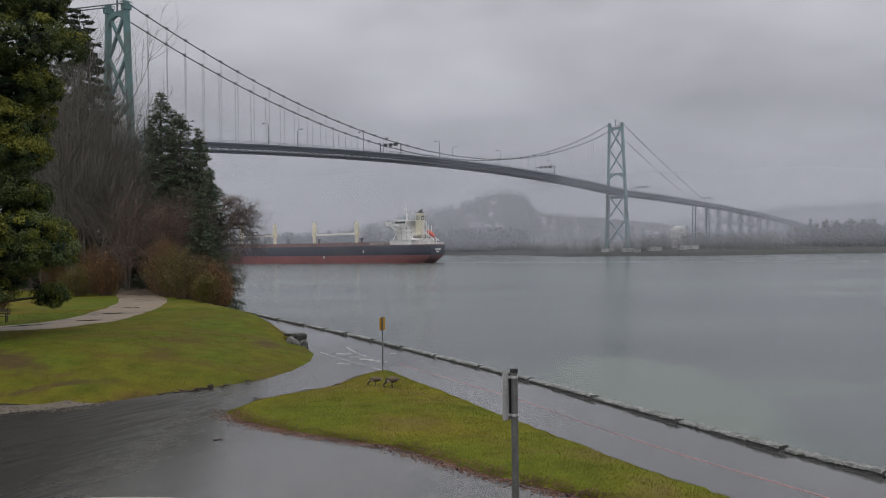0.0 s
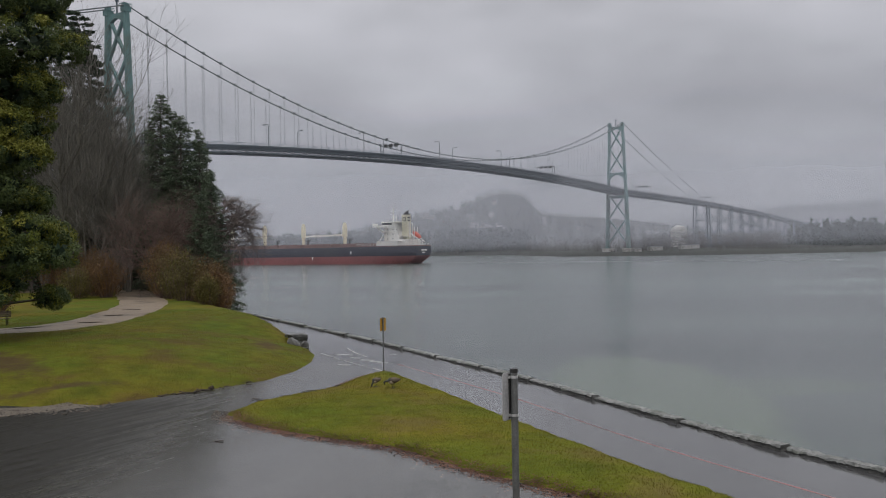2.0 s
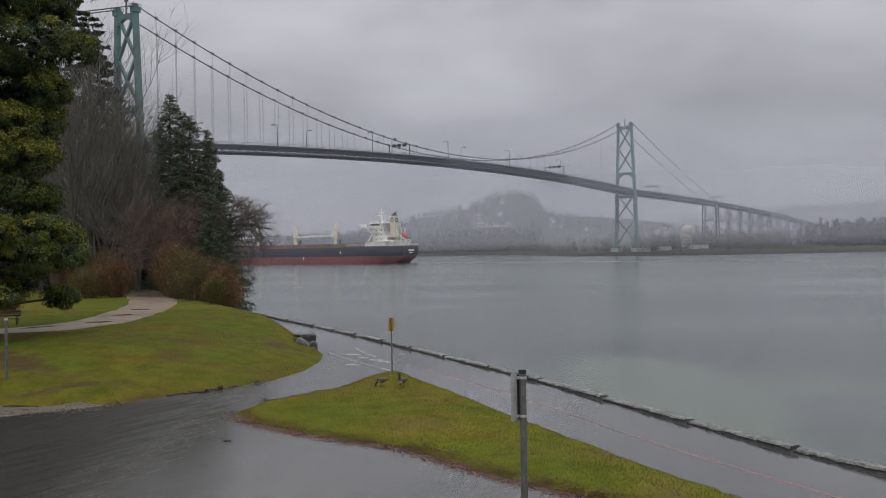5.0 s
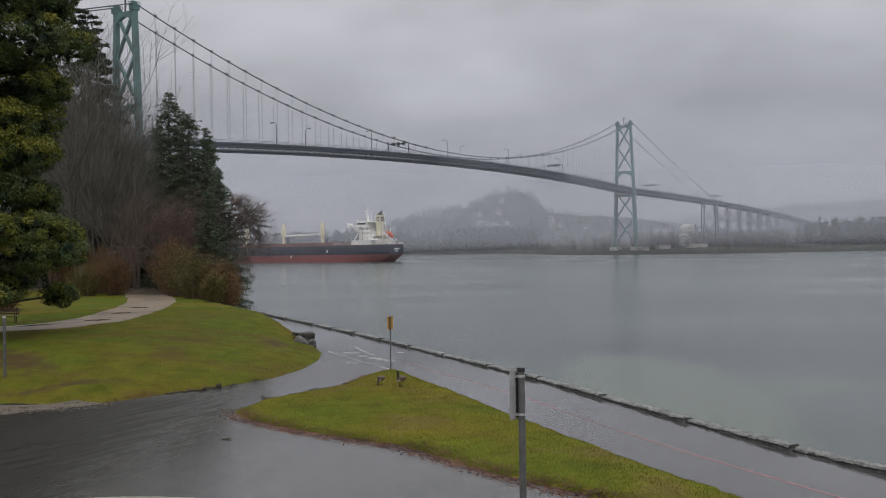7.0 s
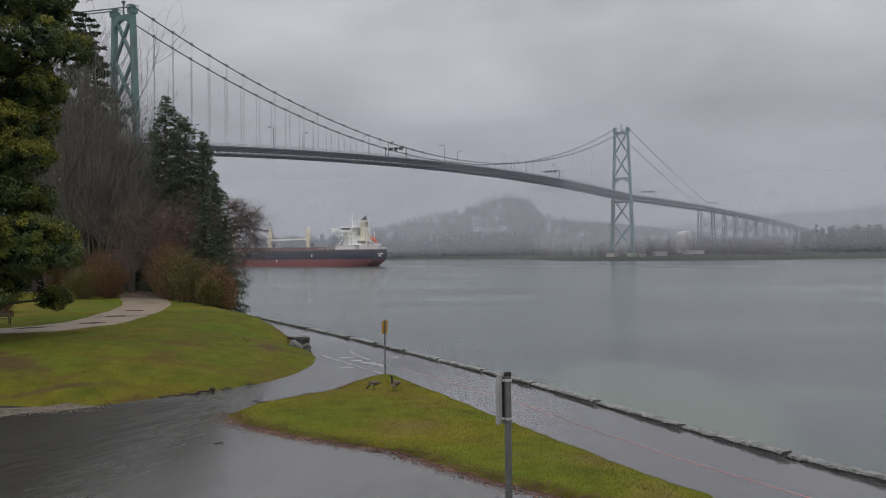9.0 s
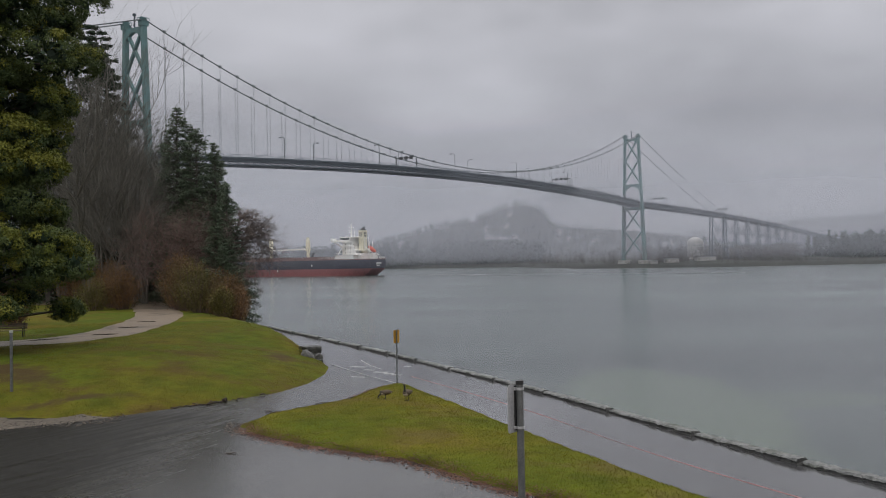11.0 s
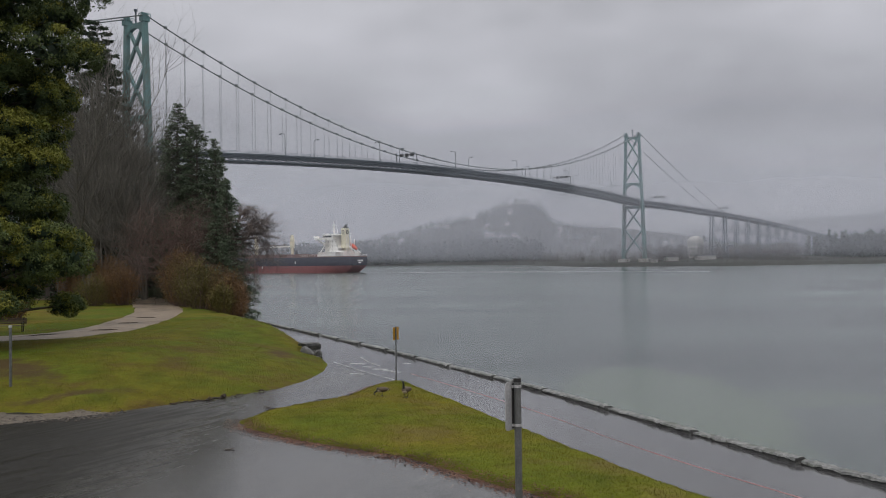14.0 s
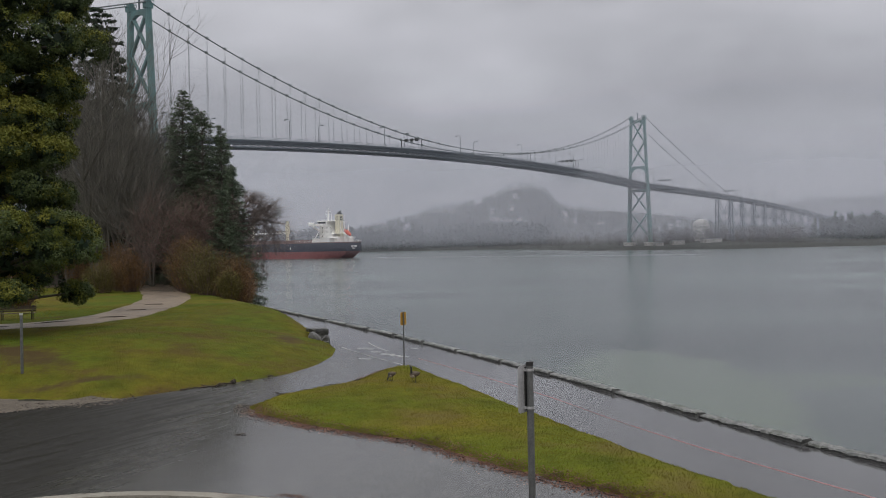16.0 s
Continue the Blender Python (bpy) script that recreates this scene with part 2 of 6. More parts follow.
def mist_material(name, amount, low, full, fade, top):
    """Thin mist, lit by the sky: clear at the water, thickest at mid height, gone into the cloud."""
    m = bpy.data.materials.new(name)
    m.use_nodes = True
    n, l = m.node_tree.nodes, m.node_tree.links
    n.clear()
    out, mx = n.new("ShaderNodeOutputMaterial"), n.new("ShaderNodeMixShader")
    tr, df, tl, half = n.new("ShaderNodeBsdfTransparent"), n.new("ShaderNodeBsdfDiffuse"), n.new("ShaderNodeBsdfTranslucent"), n.new("ShaderNodeMixShader")
    df.inputs[0].default_value = tl.inputs[0].default_value = (0.785, 0.803, 0.89, 1)
    half.inputs[0].default_value = 0.5
    l.new(df.outputs[0], half.inputs[1])
    l.new(tl.outputs[0], half.inputs[2])
    tc, sp = n.new("ShaderNodeTexCoord"), n.new("ShaderNodeSeparateXYZ")
    l.new(tc.outputs["Object"], sp.inputs[0])
    r = n.new("ShaderNodeValToRGB")
    el = r.color_ramp.elements
    el.new(0.5), el.new(0.6)
    r.color_ramp.interpolation = "EASE"
    for e, (z, v) in zip(el, ((low, 0.0), (full, 1.0), (fade, 1.0), (top, 0.0))):
        e.position, e.color = z / top, (v, v, v, 1)
    d = n.new("ShaderNodeMath")
    d.operation = "DIVIDE"
    d.inputs[1].default_value = top
    l.new(sp.outputs[2], d.inputs[0])
    l.new(d.outputs[0], r.inputs[0])
    t = mapped(n, l, 0.004, 4, 0.5, (1.0, 1.0, 2.5))
    k = n.new("ShaderNodeMath")
    k.operation = "MULTIPLY_ADD"
    k.inputs[1].default_value, k.inputs[2].default_value = 0.7 * amount, 0.65 * amount
    l.new(t, k.inputs[0])
    q = n.new("ShaderNodeMath")
    q.operation, q.use_clamp = "MULTIPLY", True
    l.new(k.outputs[0], q.inputs[0])
    l.new(r.outputs[0], q.inputs[1])
    l.new(q.outputs[0], mx.inputs[0])
    l.new(tr.outputs[0], mx.inputs[1])
    l.new(half.outputs[0], mx.inputs[2])
    l.new(mx.outputs[0], out.inputs[0])
    return m


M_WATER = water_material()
M_ROAD = wet_road("wet_asphalt", (0.050, 0.049, 0.045), (0.080, 0.078, 0.071), (0.5, 1.5, 1.0), 0.42, (0.11, 0.22), 62, 0.35, (-10.2, (0.014, 0.013, 0.011), (0.34, 0.60)))
M_PATHWAY = wet_road("wet_pathway", (0.060, 0.060, 0.062), (0.085, 0.084, 0.084), (0.7, 1.1, 1.0), 0.44, (0.08, 0.17), 116, 0.10)
# bare patches; the earth's dark tone also carries the cypress's shade
DIRT = ((-22.0, 47.0, 5.5, 2.2, -35), (-17.5, 42.2, 4.0, 0.7, 22), (-11.0, 58.5, 1.2, 5.0, 12))
M_LAWN = grass_ground("winter_lawn", (0.084, 0.114, 0.009), (0.160, 0.118, 0.014), (0.072, 0.046, 0.022), DIRT)
M_ISLAND = grass_ground("mossy_lawn", (0.106, 0.132, 0.010), (0.176, 0.142, 0.014), (0.13, 0.105, 0.035))
M_WOODS = surface("forest_floor", (0.045, 0.03, 0.018), (0.075, 0.055, 0.03), 1.2, (0.7, 0.95), 0.8, 9.0, 0.05)
M_BANK = surface("rough_bank", (0.09, 0.08, 0.06), (0.16, 0.14, 0.11), 0.8, (0.6, 0.9), 0.8, 14.0, 0.03)
M_GRAVEL = surface("wet_gravel", (0.060, 0.048, 0.036), (0.140, 0.116, 0.086), 5.0, (0.5, 0.8), 1.0, 10.0, 0.03, stain=(0.12, 0.10, 0.08))
M_TRAIL = surface("sandy_path", (0.158, 0.120, 0.088), (0.28, 0.222, 0.164), 1.2, (0.25, 0.65), 0.6, 9.0, 0.03, stain=(0.050, 0.044, 0.038))
M_PUDDLE = surface("muddy_rain_water", (0.040, 0.033, 0.026), (0.065, 0.053, 0.041), 1.5, (0.10, 0.25), 0.1, 9.0, 0.01)
M_STONE = surface("wet_granite", (0.085, 0.09, 0.086), (0.25, 0.25, 0.24), 3.5, (0.35, 0.75), 0.9, 16.0, 0.03, stain=(0.07, 0.08, 0.06), piece=0.15)
M_SPLIT = surface("dark_split_stone", (0.035, 0.036, 0.034), (0.11, 0.11, 0.104), 4.0, (0.3, 0.6), 1.0, 18.0, 0.03, piece=0.15)
M_ROCK = surface("grey_boulder", (0.06, 0.06, 0.058), (0.19, 0.187, 0.18), 1.8, (0.5, 0.8), 0.9, 12.0, 0.04, stain=(0.06, 0.065, 0.05))
M_FACE = surface("weedy_stone_face", (0.05, 0.05, 0.045), (0.12, 0.115, 0.105), 1.4, (0.4, 0.8), 0.9, 8.0, 0.05)
M_RED = surface("faded_red_paint", (0.31, 0.125, 0.122), (0.23, 0.108, 0.106), 1.0, (0.25, 0.5), 0.2, 30.0, 0.003, stain=(0.12, 0.09, 0.09))
M_WHITE = surface("worn_white_paint", (0.48, 0.48, 0.47), (0.36, 0.36, 0.35), 1.5, (0.3, 0.55), 0.2, 30.0, 0.003, stain=(0.15, 0.15, 0.15))
M_STEEL = surface("bridge_green_steel", (0.068, 0.150, 0.150), (0.094, 0.188, 0.186), 0.12, (0.45, 0.7), 0.0, 1.5, stain=(0.09, 0.135, 0.12))
M_DECK = surface("bridge_truss_steel", (0.045, 0.062, 0.080), (0.062, 0.082, 0.102), 0.1, (0.5, 0.75), 0.0, 1.2)
M_CABLE = surface("cable_steel", (0.07, 0.085, 0.085), (0.10, 0.115, 0.115), 0.3, (0.45, 0.7), 0.0, 2.0)
M_KERB = surface("worn_kerb_concrete", (0.17, 0.155, 0.125), (0.26, 0.24, 0.20), 1.6, (0.55, 0.85), 0.6, 20.0, 0.01, stain=(0.07, 0.06, 0.048))
M_CONC = surface("weathered_concrete", (0.30, 0.295, 0.28), (0.42, 0.41, 0.39), 0.3, (0.7, 0.9), 0.3, 4.0, 0.03, stain=(0.2, 0.19, 0.17))
M_GALV = surface("galvanised_steel", (0.11, 0.115, 0.115), (0.17, 0.175, 0.175), 6.0, (0.35, 0.55), 0.1, 60.0, 0.002, metal=0.55)
M_SIGNBACK = surface("aluminium_sign_back", (0.38, 0.38, 0.385), (0.47, 0.47, 0.475), 4.0, (0.35, 0.5), 0.0, 40.0, metal=0.35)
M_BLACK = surface("black_plastic", (0.012, 0.012, 0.012), (0.02, 0.02, 0.02), 8.0, (0.4, 0.6), 0.0, 40.0)
M_YELLOW = surface("amber_sign_face", (0.36, 0.185, 0.012), (0.42, 0.225, 0.016), 3.0, (0.35, 0.5), 0.0, 30.0, stain=(0.35, 0.2, 0.03))
M_WOOD = surface("weathered_planks", (0.075, 0.055, 0.04), (0.12, 0.09, 0.065), 3.0, (0.5, 0.8), 0.4, 25.0, 0.004, stretch=(1, 6, 6), piece=0.15)
M_LOG = surface("rotten_wood", (0.026, 0.018, 0.013), (0.065, 0.046, 0.032), 3.0, (0.6, 0.9), 0.8, 14.0, 0.02)
M_BARK = surface("dark_bark", (0.045, 0.038, 0.032), (0.085, 0.072, 0.06), 1.5, (0.7, 0.95), 0.8, 9.0, 0.04, stretch=(1, 1, 0.3))
M_TWIG = surface("bare_grey_twigs", (0.080, 0.075, 0.065), (0.145, 0.135, 0.116), 0.35, (0.7, 0.95), 0.0, 4.0, island=0.3)
M_TWIGRED = surface("bare_red_brown_twigs", (0.098, 0.066, 0.056), (0.150, 0.100, 0.084), 0.4, (0.7, 0.95), 0.0, 4.0, island=0.35)
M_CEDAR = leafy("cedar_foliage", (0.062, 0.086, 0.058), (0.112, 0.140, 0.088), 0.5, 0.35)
# darker copy of the cedar green: the deep wood's shade is in the colour
M_CEDARBACK = leafy("shade_toned_conifer_foliage", (0.026, 0.044, 0.027), (0.042, 0.064, 0.038), 0.4, 0.5)
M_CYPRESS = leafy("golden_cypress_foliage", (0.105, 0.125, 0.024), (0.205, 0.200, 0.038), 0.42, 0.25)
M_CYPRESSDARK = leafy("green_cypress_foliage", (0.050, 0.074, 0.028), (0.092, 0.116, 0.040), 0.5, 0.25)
M_SHRUB = leafy("russet_shrub_leaves", (0.120, 0.078, 0.032), (0.195, 0.100, 0.046), 0.3, 0.5)
M_SHRUBGREEN = leafy("olive_shrub_leaves", (0.090, 0.082, 0.026), (0.145, 0.118, 0.040), 0.4, 0.5)
M_TWIGDARK = surface("dark_wet_twigs", (0.080, 0.062, 0.054), (0.145, 0.110, 0.094), 0.5, (0.6, 0.9), 0.0, 4.0, island=0.3)
M_LITTER = leafy("brown_leaf_litter", (0.075, 0.034, 0.022), (0.17, 0.083, 0.052), 0.9, 0.5)
M_BLADE = leafy("grass_blades", (0.094, 0.116, 0.011), (0.170, 0.136, 0.017), 0.25, 0.22, 0.9, (0.140, 0.102, 0.022))
M_FARTREE = leafy("far_conifers", (0.030, 0.042, 0.034), (0.045, 0.056, 0.044), 0.02, 0.2, 0.9)
M_FARBARE = leafy("far_bare_trees", (0.062, 0.056, 0.050), (0.09, 0.08, 0.072), 0.02, 0.15, 0.9)
M_FARLAND = surface("far_ground", (0.020, 0.023, 0.020), (0.036, 0.038, 0.032), 0.02, (0.8, 0.95), 0.0, 0.2)
M_HULL = surface("navy_hull_paint", (0.013, 0.014, 0.028), (0.020, 0.021, 0.038), 0.08, (0.4, 0.6), 0.0, 1.0, stain=(0.03, 0.03, 0.038))
# red greyed in the colour itself for the haze in front of the ship
M_ANTIFOUL = surface("haze_paled_red_hull_paint", (0.20, 0.066, 0.066), (0.25, 0.084, 0.082), 0.06, (0.5, 0.7), 0.0, 0.8, stain=(0.19, 0.066, 0.066))
M_SHIPWHITE = surface("ship_white_paint", (0.80, 0.79, 0.76), (0.86, 0.85, 0.82), 0.2, (0.4, 0.6), 0.0, 1.5, stain=(0.58, 0.54, 0.47))
M_CREAM = surface("ship_cream_paint", (0.66, 0.62, 0.47), (0.74, 0.70, 0.54), 0.2, (0.4, 0.6), 0.0, 1.5)
M_SHIPDECK = surface("oxide_red_deck", (0.16, 0.085, 0.07), (0.22, 0.12, 0.10), 0.2, (0.6, 0.8), 0.0, 1.0)
M_ORANGE = surface("lifeboat_orange", (0.52, 0.075, 0.035), (0.60, 0.09, 0.04), 0.6, (0.3, 0.5), 0.0, 3.0)
M_GLASSDARK = surface("dark_window_glass", (0.02, 0.022, 0.025), (0.03, 0.032, 0.035), 1.0, (0.05, 0.15), 0.0, 4.0)
M_MARK = surface("funnel_mark_black", (0.02, 0.022, 0.026), (0.03, 0.032, 0.036), 1.0, (0.4, 0.6), 0.0, 3.0)


# ---- geometry helpers ----
class Shape:
    """Collects vertices and faces for one mesh."""

    def __init__(self):
        self.v, self.f = [], []

    def add(self, verts, faces, m=None):
        k = len(self.v)
        self.v += [tuple(m @ Vector(p)) for p in verts] if m is not None else [tuple(p) for p in verts]
        self.f += [tuple(i + k for i in q) for q in faces]
        return self

    def box(self, x0, x1, y0, y1, z0, z1, m=None):
        v = [(x, y, z) for z in (z0, z1) for y in (y0, y1) for x in (x0, x1)]
        return self.add(v, ((0, 2, 3, 1), (4, 5, 7, 6), (0, 1, 5, 4), (2, 6, 7, 3), (0, 4, 6, 2), (1, 3, 7, 5)), m)

    def bar(self, p, q, w, h=None, w2=None, h2=None):
        """A straight member of rectangular section from p to q."""
        p, q = Vector(p), Vector(q)
        h = w if h is None else h
        w2, h2 = w if w2 is None else w2, h if h2 is None else h2
        d = (q - p).normalized()
        s = d.cross(Vector((0, 0, 1)) if abs(d.z) < 0.95 else Vector((1, 0, 0))).normalized()
        t = s.cross(d)
        v = [o + s * (a * ww / 2) + t * (b * hh / 2) for o, ww, hh in ((p, w, h), (q, w2, h2)) for a, b in ((-1, -1), (1, -1), (1, 1), (-1, 1))]
        return self.add(v, ((3, 2, 1, 0), (4, 5, 6, 7), (0, 1, 5, 4), (1, 2, 6, 5), (2, 3, 7, 6), (3, 0, 4, 7)))

    def tube(self, pts, radii, n=6, cap=True):
        k, prev = len(self.v), None
        pts = [Vector(p) for p in pts]
        for i, p in enumerate(pts):
            d = (pts[min(i + 1, len(pts) - 1)] - pts[max(i - 1, 0)]).normalized()
            if prev is None:
                prev = d.cross(Vector((0.31, 0.17, 0.93)) if abs(d.z) < 0.9 else Vector((1, 0.1, 0))).normalized()
            s = (prev - d * prev.dot(d)).normalized()
            t, prev = d.cross(s), s
            r = radii[i] if hasattr(radii, "__len__") else radii
            for j in range(n):
                a = 2 * math.pi * j / n
                self.v.append(tuple(p + s * (r * math.cos(a)) + t * (r * math.sin(a))))
        for i in range(len(pts) - 1):
            for j in range(n):
                a, b = k + i * n + j, k + i * n + (j + 1) % n
                self.f.append((a, b, b + n, a + n))
        if cap:
            self.f.append(tuple(k + j for j in reversed(range(n))))
            self.f.append(tuple(k + (len(pts) - 1) * n + j for j in range(n)))
        return self

    def loft(self, rings, close=True, ends=True):
        k, n = len(self.v), len(rings[0])
        for r in rings:
            self.v += [tuple(p) for p in r]
        for i in range(len(rings) - 1):
            for j in range(n if close else n - 1):
                a, b = k + i * n + j, k + i * n + (j + 1) % n
                self.f.append((a, b, b + n, a + n))
        if ends:
            self.f.append(tuple(k + j for j in reversed(range(n))))
            self.f.append(tuple(k + (len(rings) - 1) * n + j for j in range(n)))
        return self

    def blob(self, c, r, seg=10, rings=7, jitter=0.0, m=None):
        k = []
        for i in range(1, rings):
            th = math.pi * i / rings
            k.append([(c[0] + r[0] * math.sin(th) * math.cos(2 * math.pi * j / seg), c[1] + r[1] * math.sin(th) * math.sin(2 * math.pi * j / seg), c[2] + r[2] * math.cos(th)) for j in range(seg)])
        if jitter:
            k = [[tuple(Vector(p) + noise.noise_vector(Vector(p) * 1.9) * jitter) for p in q] for q in k]
        if m is not None:
            k = [[tuple(m @ Vector(p)) for p in q] for q in k]
        return self.loft(list(reversed(k)))

    def make(self, name, material, parent=None, label="", smooth=False, bevel=0.0):
        me = bpy.data.meshes.new(name)
        me.from_pydata(self.v, [], self.f)
        if bevel:
            bm = bmesh.new()
            bm.from_mesh(me)
            bmesh.ops.remove_doubles(bm, verts=bm.verts, dist=1e-5)
            bmesh.ops.bevel(bm, geom=list(bm.edges), offset=bevel, segments=2, affect="EDGES", clamp_overlap=True)
            bm.to_mesh(me)
            bm.free()
        me.materials.append(material)
        if smooth:
            me.polygons.foreach_set("use_smooth", [True] * len(me.polygons))
        me.update()
        ob = new(name, me)
        if parent is not None:
            ob.parent = parent
        if label:
            tagged(ob, label)
        return ob


def quads_object(name, quads, material, parent=None, label="", kind=""):
    """One mesh out of an array of quads (n, 4, 3)."""
    q = np.asarray(quads, np.float32)
    k = len(q)
    me = bpy.data.meshes.new(name)
    me.vertices.add(4 * k), me.loops.add(4 * k), me.polygons.add(k)
    me.vertices.foreach_set("co", q.reshape(-1))
    me.loops.foreach_set("vertex_index", np.arange(4 * k, dtype=np.int32))
    me.polygons.foreach_set("loop_start", np.arange(0, 4 * k, 4, dtype=np.int32))
    me.update(calc_edges=True)
    me.materials.append(material)
    ob = new(name, me)
    if parent is not None:
        ob.parent = parent
    return tagged(ob, label, kind=kind)


def empty(name, m, label, category, group="", kind=""):
    ob = new(name)
    ob.matrix_basis = m
    return tagged(ob, label, category, group, kind)


def signed_distance(px, py, poly):
    """Distance to a closed outline, positive inside."""
    d, inside = np.full(px.shape, 1e9), np.zeros(px.shape, bool)
    for (ax, ay), (bx, by) in zip(poly, poly[1:] + poly[:1]):
        ex, ey = bx - ax, by - ay
        t = np.clip(((px - ax) * ex + (py - ay) * ey) / (ex * ex + ey * ey), 0, 1)
        d = np.minimum(d, np.hypot(px - ax - t * ex, py - ay - t * ey))
        cross = ((ay > py) != (by > py)) & (px < (bx - ax) * (py - ay) / (by - ay + 1e-12) + ax)
        inside ^= cross
    return np.where(inside, d, -d)


def line_distance(px, py, line):
    d = np.full(px.shape, 1e9)
    for (ax, ay), (bx, by) in zip(line, line[1:]):
        ex, ey = bx - ax, by - ay
        t = np.clip(((px - ax) * ex + (py - ay) * ey) / (ex * ex + ey * ey), 0, 1)
        d = np.minimum(d, np.hypot(px - ax - t * ex, py - ay - t * ey))
    return d


def rough(px, py, size, seed=0.0):
    return np.array([noise.noise((x / size + seed, y / size - seed, seed * 0.7)) for x, y in zip(np.ravel(px), np.ravel(py))]).reshape(np.shape(px))


def grid_sheet(name, xs, ys, height, material, label, keep=None, kind="structure"):
    gx, gy = np.meshgrid(xs, ys)
    gz = height(gx, gy)
    nx = len(xs)
    ok = np.ones(gx.shape, bool) if keep is None else keep(gx, gy)
    v = np.stack([gx, gy, gz], -1).reshape(-1, 3).tolist()
    f = [(j * nx + i, j * nx + i + 1, (j + 1) * nx + i + 1, (j + 1) * nx + i) for j in range(len(ys) - 1) for i in range(nx - 1)
         if ok[j, i] or ok[j, i + 1] or ok[j + 1, i] or ok[j + 1, i + 1]]
    s = Shape()
    s.v, s.f = v, f
    ob = s.make(name, material, smooth=True)
    return tagged(ob, label, kind=kind)


def strip(name, line, width, lift, height, material, label, step=0.5, across=4, kind="structure", parent=None, wobble=0.0, taper=0.0):
    """A band along a line, laid on the ground, drawn to a point over the share taper of its end."""
    pts = [Vector((x, y)) for x, y in line]
    path = []
    for i in range(len(pts) - 1):
        a, b = pts[max(i - 1, 0)], pts[i]
        c, d = pts[i + 1], pts[min(i + 2, len(pts) - 1)]
        k = max(2, int((c - b).length / step))
        for j in range(k):
            t = j / k
            path.append(0.5 * (2 * b + (c - a) * t + (2 * a - 5 * b + 4 * c - d) * t * t + (3 * b - a - 3 * c + d) * t ** 3))
    path.append(pts[-1])
    s = Shape()
    for i, p in enumerate(path):
        d = (path[min(i + 1, len(path) - 1)] - path[max(i - 1, 0)]).normalized()
        for j in range(across + 1):
            o = (j / across - 0.5) * width * (min(1.0, (1 - i / (len(path) - 1)) / taper) if taper else 1.0)
            if j in (0, across) and wobble:
                o += wobble * noise.noise((p.x * 0.3, p.y * 0.3, j * 5.0))
            q = p + Vector((-d.y, d.x)) * o
            s.v.append((q.x, q.y, float(height(np.array([q.x]), np.array([q.y]))[0]) + (lift if across < 5 or 0 < j < across else -0.06)))
    n = across + 1
    s.f = [(i * n + j, i * n + j + 1, (i + 1) * n + j + 1, (i + 1) * n + j) for i in range(len(path) - 1) for j in range(across)]
    ob = s.make(name, material, parent, smooth=True)
    return tagged(ob, label, kind=kind)


# ---- ground, water, shore ----
ROAD_Z = 2.6
WALL = [(13.9, 21.0), (11.86, 25.64), (10.24, 28.9), (8.25, 33.75), (6.11, 39.2), (3.94, 44.8), (1.80, 50.0), (-0.56, 55.2), (-2.75, 60.1), (-4.95, 65.1), (-7.3, 70.2),
        (-9.5, 74.7), (-11.7, 79.3), (-15.1, 86.0), (-18.7, 93.6), (-23.0, 102.0), (-30.0, 116.0), (-42.0, 140.0), (-75.0, 205.0)]
WALL_BACK = [(30.0, -15.0), (22.0, 3.0)]
LAWN_ROAD = [(-160.0, -2.0), (-60.0, 22.0), (-30.0, 36.5), (-19.0, 40.6), (-15.9, 39.6), (-14.2, 40.7), (-12.4, 42.8), (-10.4, 45.0), (-8.9, 47.1), (-8.0, 50.3), (-7.65, 54.2), (-7.95, 57.7), (-9.3, 63.0)]
LAWN_SEA = [(-9.3, 63.0), (-11.0, 68.0), (-13.4, 73.5), (-16.3, 80.0), (-19.6, 86.8), (-27.0, 101.5), (-34.0, 115.5), (-46.0, 139.5), (-79.0, 205.0)]
LAWN = LAWN_ROAD + LAWN_SEA[1:] + [(-260.0, 205.0)]
ISLAND = [(-3.15, 49.3), (-4.2, 47.8), (-5.3, 43.6), (-7.1, 41.4), (-8.2, 39.6), (-8.6, 37.4), (-8.1, 36.2), (-7.2, 35.2), (-5.7, 33.65), (-3.57, 32.05), (-1.6, 30.5), (-0.1, 28.4),
          (0.95, 26.95), (1.7, 26.05), (3.0, 24.6), (5.6, 21.55), (8.8, 19.5), (8.4, 21.0), (7.15, 23.8), (6.4, 25.4), (5.3, 27.8), (4.05, 31.1), (2.45, 35.1), (0.3, 41.0), (-1.7, 46.2), (-2.6, 48.7)]


def ease(u):
    u = np.clip(u, 0, 1)
    return u * (2 - u)


def lawn_height(x, y):
    d = signed_distance(x, y, LAWN)
    h = ROAD_Z + 1.55 * ease(line_distance(x, y, LAWN_ROAD) / 13.0) * ease(line_distance(x, y, LAWN_SEA) / 1.7) + 0.035 * np.clip(y - 112, 0, 60)
    h = h + 0.05 * rough(x, y, 2.6) * np.clip(d / 3, 0, 1) + 0.02 * rough(x, y, 0.9, 3.0) * np.clip(d, 0, 1)
    return np.where(d > 0, h + 0.015, ROAD_Z + np.maximum(d, -1.5) * 0.25)


def island_height(x, y):
    d = signed_distance(x, y, ISLAND)
    d = d + 0.16 * rough(x, y, 0.8) + 0.08 * rough(x, y, 0.3, 2.0)
    h = ROAD_Z + 0.10 * ease(d / 0.5) + 0.16 * ease(d / 4.0) + 0.02 * rough(x, y, 0.7, 5.0)
    return np.where(d > 0, h, ROAD_Z + np.maximum(d, -0.6) * 0.4)


def road_height(x, y):
    return np.full(np.shape(x), ROAD_Z)


